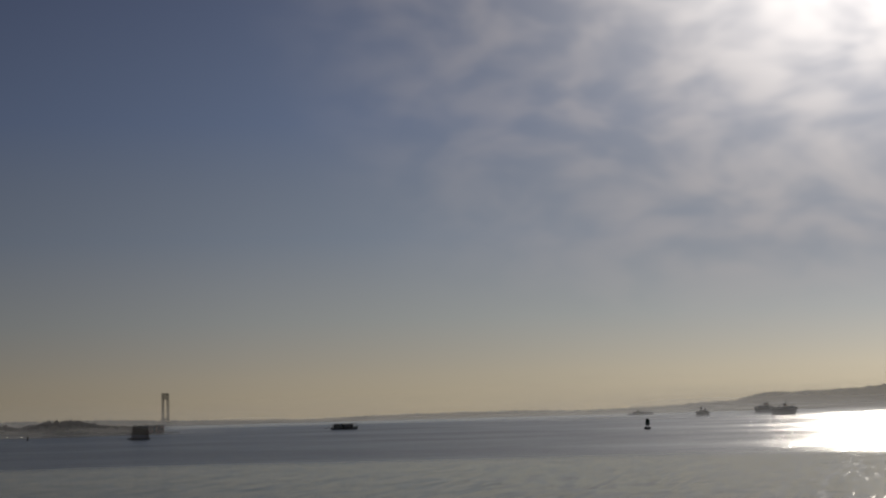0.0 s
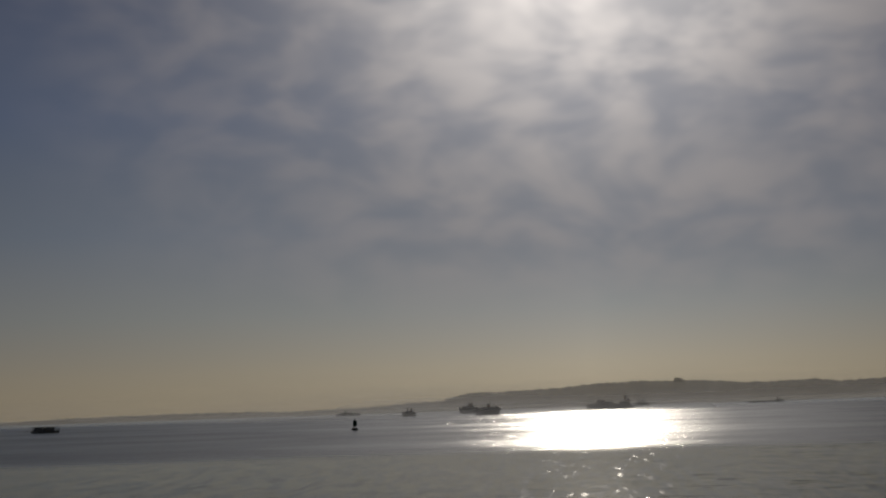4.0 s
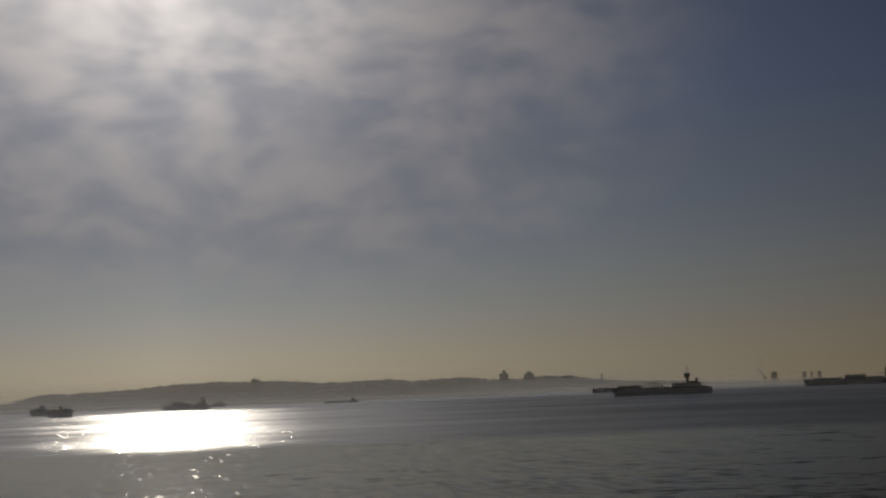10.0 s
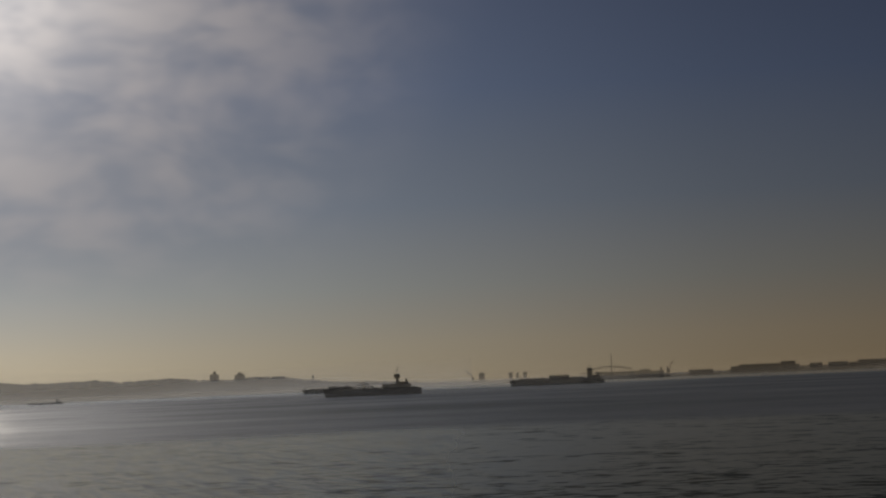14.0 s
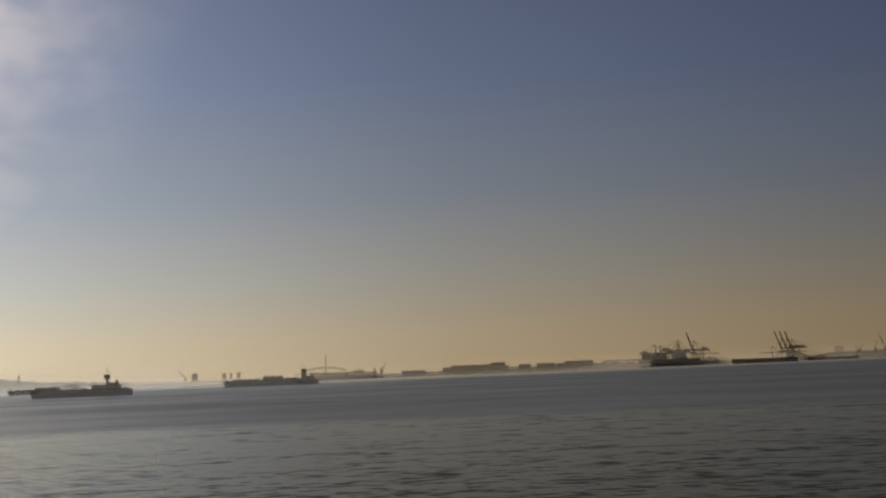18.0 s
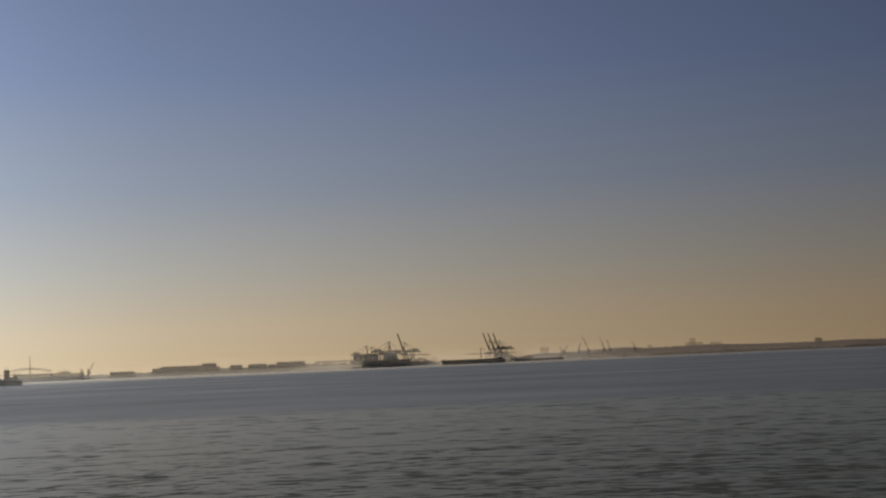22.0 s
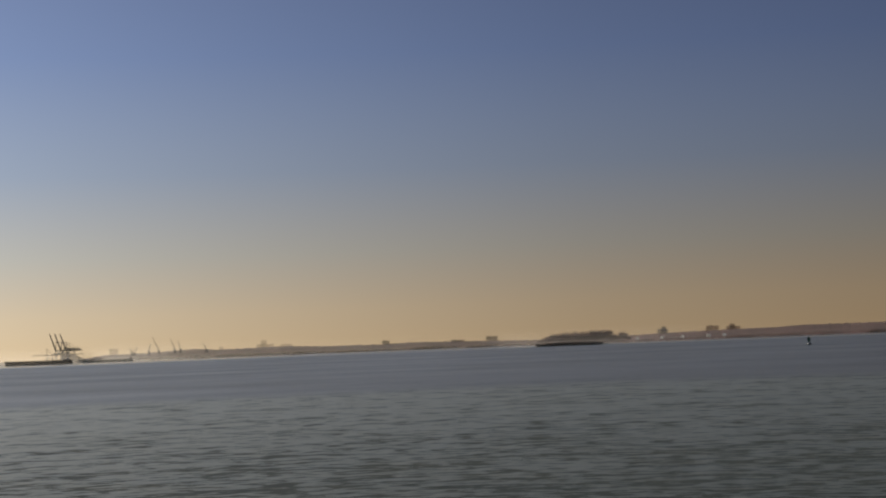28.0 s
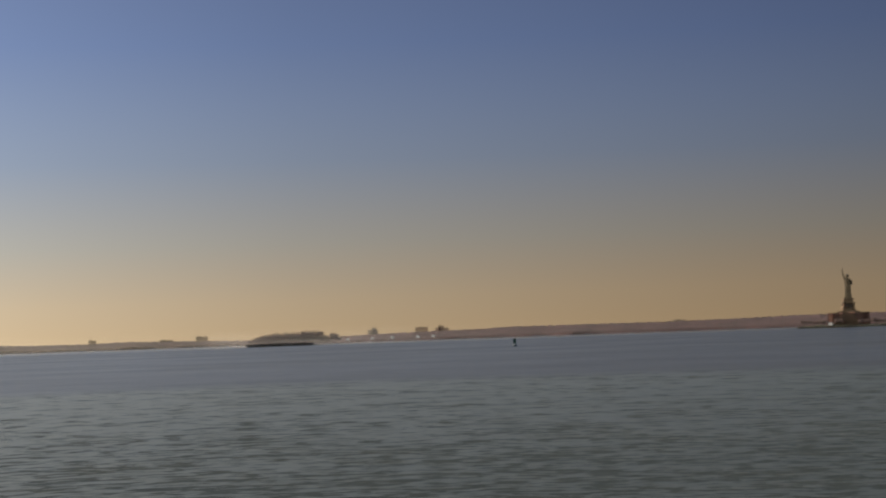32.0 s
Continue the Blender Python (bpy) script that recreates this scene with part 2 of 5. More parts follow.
        cell.inputs["Scale"].default_value = 1.0
        n.put(grid.outputs[0], cell.inputs["Vector"])
        tilts.append(n.vmath("SUBTRACT", cell.outputs["Color"], (0.5, 0.5, 0.5)))
    tilt = n.vmath("MULTIPLY", n.vmath("ADD", tilts[0], tilts[1]), (1.0, 1.0, 0.0))
    sway = n.node("ShaderNodeVectorMath", operation="SCALE")
    n.put(tilt, sway.inputs[0])
    n.put(n.math("MULTIPLY", n.span(wind, 0.0, 1.0, 0.14, 0.26, "LINEAR"), calm), sway.inputs["Scale"])
    g = n.node("ShaderNodeBsdfPrincipled")
    n.put(tone, g.inputs["Base Color"])
    n.put(n.span(wind, 0.0, 1.0, 0.09, 0.13, "LINEAR"), g.inputs["Roughness"])
    g.inputs["IOR"].default_value = 1.333
    n.put(n.vmath("NORMALIZE", n.vmath("ADD", (0.0, 0.0, 1.0), sway.outputs[0])), g.inputs["Normal"])
    mx = n.node("ShaderNodeMixShader")
    # glitter share fades out at bearings away from the sun
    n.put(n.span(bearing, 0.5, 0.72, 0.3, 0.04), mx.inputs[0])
    n.put(p.outputs[0], mx.inputs[1])
    n.put(g.outputs[0], mx.inputs[2])
    n.put(mx.outputs[0], n.node("ShaderNodeOutputMaterial").inputs[0])
    return m


def broad_mix(n, spot):
    return n.span(n.noise(spot, 0.006, 3.0, 0.5), 0.35, 0.65)


WATER = water_material()
# the air's blue haze is put into the woods' base colour
HAZE_BLUE_WOOD = material("far_bare_woods", (0.10, 0.155, 0.28), 0.95, 0.46, grain=14, vary=0.15)

# ---- the harbour's water: one sheet to the horizon, with real waves near the shore ----
def harbour():
    rng = np.random.default_rng(4)
    az = np.radians(np.concatenate([np.linspace(-20, 100, 1050), np.linspace(100, 340, 62)[1:-1]]))
    r = np.concatenate([[0.02, 20.0, 40.0], np.geomspace(60, 620, 560), np.geomspace(620, 4960, 130)[1:]])
    A, R = np.meshgrid(az, r)
    X, Y = R * np.sin(A), R * np.cos(A)
    Z = np.zeros_like(X)
    fade = np.clip((R - 45) / 30, 0, 1) * np.clip((620 - R) / 350, 0, 1)
    for i in range(46):
        length = 1.0 * (3.0 / 1.0) ** rng.random()
        way = radians(205) + rng.normal(0, 0.55)
        k = 2 * math.pi / length
        phase = rng.random() * 6.28 + 0.6 * np.sin(X * 0.021 * rng.random() + i) + 0.6 * np.sin(Y * 0.023 * rng.random() + 2 * i)
        crest = np.sin(k * (X * math.sin(way) + Y * math.cos(way)) + phase)
        Z += 0.0006 * length ** 1.05 * crest * np.clip((900 * length / 4 - R) / 250, 0, 1)
    gust = 0.75 + 0.5 * np.sin(X * 0.017 + 1.3 * np.sin(Y * 0.012)) * np.sin(Y * 0.021 + 1.1 * np.sin(X * 0.009))
    Z = Z * fade * gust
    rows, cols = X.shape
    idx = np.arange(rows * cols).reshape(rows, cols)
    nxt = np.roll(idx, -1, axis=1)
    quads = np.stack([idx[:-1], idx[1:], nxt[1:], nxt[:-1]], -1).reshape(-1, 4)
    me = bpy.data.meshes.new("water")
    me.vertices.add(rows * cols)
    me.vertices.foreach_set("co", np.stack([X, Y, Z], -1).astype(np.float32).ravel())
    me.loops.add(quads.size)
    me.loops.foreach_set("vertex_index", quads[:, ::-1].astype(np.int32).ravel())
    me.polygons.add(len(quads))
    me.polygons.foreach_set("loop_start", np.arange(0, quads.size, 4, dtype=np.int32))
    me.polygons.foreach_set("use_smooth", np.ones(len(quads), dtype=bool))
    me.update(calc_edges=True)
    me.validate()
    me.materials.append(WATER)
    return tagged(new("water", me), "grey harbour water with short wind ripples and calm slicks", "water", kind="structure")


harbour()


def polar(az, d, z=0.0):
    return Vector((d * math.sin(radians(az)), d * math.cos(radians(az)), z))


def place(az, d, turn=0.0, z=0.0):
    """A pose on the water at a bearing and distance: x to the right across the line of sight, y away."""
    return pose(d * math.sin(radians(az)), d * math.cos(radians(az)), z, 0, 0, turn - az)


def land(name, label, mat, heights, near, far, foot=1.2, rough=3.0, step=0.05, kind="structure", category="land"):
    """A belt of land between two distances, whose crest follows a few heights (bearing, metres above the water)."""
    a0, a1 = heights[0][0], heights[-1][0]
    n = int((a1 - a0) / step) + 1
    bm = bmesh.new()
    rows = []
    for i in range(n + 1):
        a = a0 + (a1 - a0) * i / n
        top = np.interp(a, [h[0] for h in heights], [h[1] for h in heights])
        ring = []
        for j, (u, v) in enumerate(((0, 0.0), (0.02, 0.12), (0.12, 0.34), (0.28, 0.72), (0.45, 1.0), (0.7, 0.85), (1.0, 0.0))):
            d = near + (far - near) * u + 22 * noise.noise((a * 0.9, 0.0, 3.0)) * (1 if 0 < j < 6 else 0.35)
            z = -1.0 if j in (0, 6) else foot + (top - foot) * v + rough * v ** 3 * (noise.noise((a * 7, d * 0.002, 1.0)) + 0.45 * noise.noise((a * 19, d * 0.004, 5.0)) + (0.14 * noise.noise((a * 60, d * 0.005, 9.0)) if j == 4 else 0.0))
            ring.append(bm.verts.new(polar(a, d, max(z, -1.0))))
        rows.append(ring)
    for p, q in zip(rows, rows[1:]):
        for j in range(6):
            bm.faces.new((p[j], p[j + 1], q[j + 1], q[j]))
    for ring in (rows[0], rows[-1]):
        bm.faces.new(ring)
    bmesh.ops.recalc_face_normals(bm, faces=bm.faces)
    for f in bm.faces:
        f.smooth = len(f.verts) == 4
    me = bpy.data.meshes.new(name)
    bm.to_mesh(me)
    bm.free()
    me.materials.append(mat)
    return tagged(new(name, me), label, category, kind=kind)


def lift_of(el, d):
    return EYE + d * math.tan(radians(el))


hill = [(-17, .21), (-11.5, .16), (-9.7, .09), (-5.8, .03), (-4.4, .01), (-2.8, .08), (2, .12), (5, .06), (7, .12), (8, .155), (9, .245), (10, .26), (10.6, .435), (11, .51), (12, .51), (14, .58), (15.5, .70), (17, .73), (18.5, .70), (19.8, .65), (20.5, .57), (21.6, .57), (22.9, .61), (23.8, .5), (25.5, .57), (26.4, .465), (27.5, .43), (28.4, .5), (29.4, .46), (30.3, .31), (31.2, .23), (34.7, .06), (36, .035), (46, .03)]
land("hill_ridge", "long hazy wooded hill ridge across the bay", HAZE_BLUE_WOOD, [(a, lift_of(e, 4700)) for a, e in hill], 4500, 4930, step=0.02)


# ---- upright translucent curtains standing in for sea mist, haze and glare, lit through by the sun ----
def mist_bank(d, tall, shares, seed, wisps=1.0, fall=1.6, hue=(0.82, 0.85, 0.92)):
    """An upright sheet d metres from the eye. shares: how opaque it is at its foot, as (bearing, share) rows."""
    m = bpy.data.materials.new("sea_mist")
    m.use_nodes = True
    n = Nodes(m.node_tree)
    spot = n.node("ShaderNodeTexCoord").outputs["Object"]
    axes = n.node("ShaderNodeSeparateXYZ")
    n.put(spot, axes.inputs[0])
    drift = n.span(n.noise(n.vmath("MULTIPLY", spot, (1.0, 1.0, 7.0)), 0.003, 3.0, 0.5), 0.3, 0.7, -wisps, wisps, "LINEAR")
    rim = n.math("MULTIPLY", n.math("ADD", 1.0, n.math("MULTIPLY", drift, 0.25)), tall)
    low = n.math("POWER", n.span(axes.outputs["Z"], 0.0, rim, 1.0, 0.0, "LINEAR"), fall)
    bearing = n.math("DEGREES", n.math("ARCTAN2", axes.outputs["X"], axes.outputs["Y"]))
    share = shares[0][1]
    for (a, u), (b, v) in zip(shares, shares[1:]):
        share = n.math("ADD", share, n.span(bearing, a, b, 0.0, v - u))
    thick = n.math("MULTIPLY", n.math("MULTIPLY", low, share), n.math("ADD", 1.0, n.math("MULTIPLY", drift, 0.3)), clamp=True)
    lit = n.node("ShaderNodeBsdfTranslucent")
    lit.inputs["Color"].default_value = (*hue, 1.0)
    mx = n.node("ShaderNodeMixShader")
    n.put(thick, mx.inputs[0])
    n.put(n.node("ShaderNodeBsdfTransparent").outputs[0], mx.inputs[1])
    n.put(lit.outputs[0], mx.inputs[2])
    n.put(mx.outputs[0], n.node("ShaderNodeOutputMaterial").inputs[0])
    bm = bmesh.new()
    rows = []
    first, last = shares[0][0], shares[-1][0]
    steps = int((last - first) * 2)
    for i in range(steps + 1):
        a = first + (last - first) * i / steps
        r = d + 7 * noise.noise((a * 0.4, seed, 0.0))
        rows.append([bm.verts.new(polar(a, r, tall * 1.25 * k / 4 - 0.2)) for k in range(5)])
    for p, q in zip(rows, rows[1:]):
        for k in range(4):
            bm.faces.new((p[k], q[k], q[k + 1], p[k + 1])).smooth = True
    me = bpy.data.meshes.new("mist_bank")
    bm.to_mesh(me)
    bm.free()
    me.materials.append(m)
    tagged(new("mist_bank", me), "upright see-through curtain standing in for mist, haze and glare", "mist", kind="stuff")


# bearings and shares picked so shores and vessels fade as seen from the eye
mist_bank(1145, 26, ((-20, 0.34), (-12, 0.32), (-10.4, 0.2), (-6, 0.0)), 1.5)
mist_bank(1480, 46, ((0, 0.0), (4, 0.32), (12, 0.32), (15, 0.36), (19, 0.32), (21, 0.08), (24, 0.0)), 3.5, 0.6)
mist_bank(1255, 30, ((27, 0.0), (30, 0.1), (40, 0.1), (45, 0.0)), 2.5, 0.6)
# low dense sheet that paints the bright strip under the hill's foot
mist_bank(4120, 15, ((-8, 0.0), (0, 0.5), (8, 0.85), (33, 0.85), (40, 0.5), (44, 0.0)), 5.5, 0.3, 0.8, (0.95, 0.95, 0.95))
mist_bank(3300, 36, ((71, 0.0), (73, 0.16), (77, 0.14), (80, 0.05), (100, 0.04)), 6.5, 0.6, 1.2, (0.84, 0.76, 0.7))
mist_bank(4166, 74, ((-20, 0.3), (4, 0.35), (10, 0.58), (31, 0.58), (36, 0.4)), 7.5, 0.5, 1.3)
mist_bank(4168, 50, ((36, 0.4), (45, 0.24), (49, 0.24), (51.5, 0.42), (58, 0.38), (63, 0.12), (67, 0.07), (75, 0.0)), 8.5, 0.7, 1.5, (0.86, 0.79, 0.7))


# ---- small tools for things ----
class Shape:
    """A bmesh that grows by simple solids, each with its own edges."""
    def __init__(self):
        self.bm = bmesh.new()

    def loft(self, rings, caps=True, closed=True):
        rows = [[self.bm.verts.new(p) for p in ring] for ring in rings]
        n = len(rows[0])
        for a, b in zip(rows, rows[1:]):
            for i in range(n if closed else n - 1):
                j = (i + 1) % n
                self.bm.faces.new((a[i], a[j], b[j], b[i]))
        if caps and n > 2:
            self.bm.faces.new(rows[0][::-1])
            self.bm.faces.new(rows[-1])
        return self

    def box(self, x0, x1, y0, y1, z0, z1, inset=0.0, slant=0.0, soft=0.0):
        """inset: the top is narrower all round; slant: the top is shifted along x; soft: rounded upright edges and brim."""
        if soft:
            s = soft
            def ring(q, z, dx=0.0):
                a, b, c, d = x0 + q + dx, x1 - q + dx, y0 + q, y1 - q
                return [(a + s, c, z), (b - s, c, z), (b, c + s, z), (b, d - s, z), (b - s, d, z), (a + s, d, z), (a, d - s, z), (a, c + s, z)]
            return self.loft([ring(0, z0), ring(inset, z1 - s, slant), ring(inset + s * 0.6, z1, slant)])
        q, dx = inset, slant
        return self.loft([[(x0, y0, z0), (x1, y0, z0), (x1, y1, z0), (x0, y1, z0)],
                          [(x0 + q + dx, y0 + q, z1), (x1 - q + dx, y0 + q, z1), (x1 - q + dx, y1 - q, z1), (x0 + q + dx, y1 - q, z1)]])

    def tube(self, p, q, r, r2=None, n=8):
        p, q = Vector(p), Vector(q)
        side = (q - p).to_track_quat("Z", "Y")
        ring = lambda c, k: [c + side @ Vector((k * math.cos(2 * math.pi * i / n), k * math.sin(2 * math.pi * i / n), 0)) for i in range(n)]
        return self.loft([ring(p, r), ring(q, r if r2 is None else r2)])

    def lathe(self, profile, n=14, x=0.0, y=0.0):
        return self.loft([[(x + r * math.cos(2 * math.pi * i / n), y + r * math.sin(2 * math.pi * i / n), z) for i in range(n)] for r, z in profile])

    def prism(self, outline, y0, y1):
        return self.loft([[(x, y0, z) for x, z in outline], [(x, y1, z) for x, z in outline]])

    def ring(self, c, r, thick, n=14, axis="y"):
        loops = []
        for i in range(n + 1):
            a = 2 * math.pi * i / n
            row = []
            for k in range(6):
                b = 2 * math.pi * k / 6
                q = r + thick * math.cos(b)
                u, v, w = q * math.cos(a), q * math.sin(a), thick * math.sin(b)
                row.append((c[0] + u, c[1] + w, c[2] + v) if axis == "y" else (c[0] + u, c[1] + v, c[2] + w))
            loops.append(row)
        return self.loft(loops, caps=False)


def part(name, shape, mat, parent=None, label="", smooth=False):
    me = bpy.data.meshes.new(name)
    bm = shape.bm if isinstance(shape, Shape) else shape
    bmesh.ops.remove_doubles(bm, verts=bm.verts, dist=0.001)
    bmesh.ops.recalc_face_normals(bm, faces=bm.faces)
    for f in bm.faces:
        f.smooth = smooth
    bm.to_mesh(me)
    bm.free()
    me.materials.append(mat)
    ob = new(name, me)
    if parent:
        ob.parent = parent
    if label:
        ob["label"] = label
    return ob


def same(ob, x=0.0, y=0.0, z=0.0, parent=None):
    """Another piece like ob, shifted, on the same mesh."""
    o = new(ob.name.split(".")[0], ob.data)
    o.parent = parent or ob.parent
    o.location = ob.location + Vector((x, y, z))
    return o


def thing(name, label, category, m, group="", kind=""):
    ob = new(name)
    ob.matrix_world = m
    ob.empty_display_size = 0.5
    return tagged(ob, label, category, group, kind)


PAINTS = {
    "black": ((0.030, 0.024, 0.022), 0.55), "grey": ((0.16, 0.165, 0.17), 0.6), "white": ((0.72, 0.71, 0.68), 0.5), "buff": ((0.42, 0.33, 0.2), 0.6),
    "rust": ((0.16, 0.065, 0.04), 0.85), "deck": ((0.10, 0.06, 0.05), 0.8), "green": ((0.03, 0.08, 0.05), 0.6), "rubber": ((0.015, 0.015, 0.015), 0.9),
    "steel": ((0.09, 0.095, 0.10), 0.5), "concrete": ((0.34, 0.33, 0.31), 0.9), "brick": ((0.32, 0.13, 0.09), 0.9), "roof": ((0.10, 0.10, 0.105), 0.85),
    # twig and winter: base colours lightened to imitate haze over the bare trees
    "blue": ((0.05, 0.09, 0.2), 0.5), "orange": ((0.5, 0.17, 0.05), 0.6), "bark": ((0.07, 0.055, 0.045), 0.95), "twig": ((0.25, 0.21, 0.19), 0.95), "red": ((0.32, 0.04, 0.03), 0.5),
    "stone": ((0.19, 0.112, 0.064), 0.9), "copper": ((0.082, 0.058, 0.026), 0.8), "grass": ((0.10, 0.11, 0.055), 0.95), "earth": ((0.13, 0.10, 0.075), 0.95),
    "winter": ((0.24, 0.165, 0.14), 0.95), "brownstone": ((0.17, 0.075, 0.05), 0.9), "timber": ((0.11, 0.085, 0.06), 0.9),
}
# (limit of d, see-through share): haze imitated by thinning the paint
SEE_THROUGH = ((1000, 0.1), (1450, 0.3), (2300, 0.36), (2720, 0.36), (3100, 0.55), (3800, 0.6), (4100, 0.55), (4160, 0.62), (4210, 0.5), (4350, 0.5), (4695, 0.48), (4795, 0.82), (9999, 0.9))
made_paints = {}


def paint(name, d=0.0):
    """A paint made see-through to imitate haze; d picks the share and need not be the thing's true distance."""
    haze = next(h for limit, h in SEE_THROUGH if d <= limit)
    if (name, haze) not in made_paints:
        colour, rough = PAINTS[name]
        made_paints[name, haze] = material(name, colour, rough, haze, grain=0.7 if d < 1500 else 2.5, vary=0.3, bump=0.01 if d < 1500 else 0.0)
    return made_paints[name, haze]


def glazing():
    m = bpy.data.materials.new("window_glass")
    m.use_nodes = True
    p = m.node_tree.nodes["Principled BSDF"]
    p.inputs["Base Color"].default_value, p.inputs["Roughness"].default_value, p.inputs["IOR"].default_value = (0.02, 0.025, 0.03, 1), 0.06, 1.5
    return m


GLASS = glazing()


def lamp_glass(name, colour, strength):
    m = bpy.data.materials.new(name)
    m.use_nodes = True
    p = m.node_tree.nodes["Principled BSDF"]
    p.inputs["Base Color"].default_value = (*colour, 1)
    p.inputs["Emission Color"].default_value, p.inputs["Emission Strength"].default_value = (*colour, 1), strength
    return m


LAMP = lamp_glass("lit_lamp", (1.0, 0.9, 0.75), 6.0)


def hull_shape(length, beam, deck, bow=1, sheer=0.8, rake=0.12, box_like=False, draught=1.2):
    """A hull along x; bow: the end (+1 or -1) that is pointed."""
    s = Shape()
    rings = []
    for i in range(19):
        u = -1 + 2 * i / 18
        x = u * length / 2
        if box_like:
            w = beam / 2 * (1 - 0.05 * abs(u) ** 8)
            low = -draught * (1 - max(0, abs(u) - 0.86) / 0.14 * 0.9)
            top = deck
        else:
            f = max(0.0, u * bow)
            w = beam / 2 * max(0.03, (1 - f ** 3.2)) * (1 - 0.18 * max(0, -u * bow) ** 6)
            low, top = -draught * (1 - 0.5 * f ** 4), deck + sheer * (0.25 * u * u + 0.75 * f ** 2.2)
        flare = 1.0 if box_like else 1 - 0.35 * max(0.0, u * bow) ** 2
        dx = bow * rake * top * max(0.0, u * bow) ** 3
        rings.append([(x, -w * flare * 0.7, low), (x, w * flare * 0.7, low), (x, w * flare * 0.96, low * 0.3), (x, w * flare, 0.3), (x + dx, w, top), (x + dx, -w, top), (x, -w * flare, 0.3), (x, -w * flare * 0.96, low * 0.3)])
    return s.loft(rings)


def window_row(parent, x0, x1, y, z, n, w=0.9, h=0.8, d=0.0):
    first = None
    for i in range(n):
        x = x0 + (x1 - x0) * (i + 0.5) / n
        if first is None:
            first, at = part("window", Shape().box(x - w / 2, x + w / 2, y - 0.04, y + 0.04, z, z + h, soft=0.03), paint("black", d) if d > 2000 else GLASS, parent, "dark wheelhouse window"), x
        else:
            same(first, x - at)


def railing(parent, x0, x1, y, z, mat, step=2.0, tall=1.1):
    n = max(2, int(abs(x1 - x0) / step))
    first = part("stanchion", Shape().tube((x0, y, z), (x0, y, z + tall), 0.05, n=5), mat, parent)
    for i in range(1, n + 1):
        same(first, (x1 - x0) * i / n)
    for k in (0.55, 1.0):
        part("rail", Shape().tube((x0, y, z + tall * k), (x1, y, z + tall * k), 0.04, n=5), mat, parent)


def mast(parent, x, y, z, top, mat, arms=2, r=0.16):
    pole = part("mast", Shape().tube((x, y, z), (x, y, top), r, r * 0.45), mat, parent)
    for i in range(arms):
        h = z + (top - z) * (0.45 + 0.22 * i)
        w = (top - z) * (0.16 - 0.04 * i)
        part("crossarm", Shape().tube((x - w, y, h), (x + w, y, h), r * 0.45, n=6), mat, pole)
        part("lamp", Shape().lathe([(0.05, h), (0.18, h + 0.06), (0.18, h + 0.34), (0.06, h + 0.42)], 8, x + w * 0.8, y), paint("black"), pole)
    part("radar_bar", Shape().box(x - 0.9, x + 0.9, y - 0.5, y - 0.28, z + (top - z) * 0.36, z + (top - z) * 0.36 + 0.25, soft=0.05), paint("white"), pole)
    part("aerial", Shape().tube((x + 0.7, y, z), (x + 0.8, y, z + (top - z) * 0.7), 0.04, n=5), mat, parent)


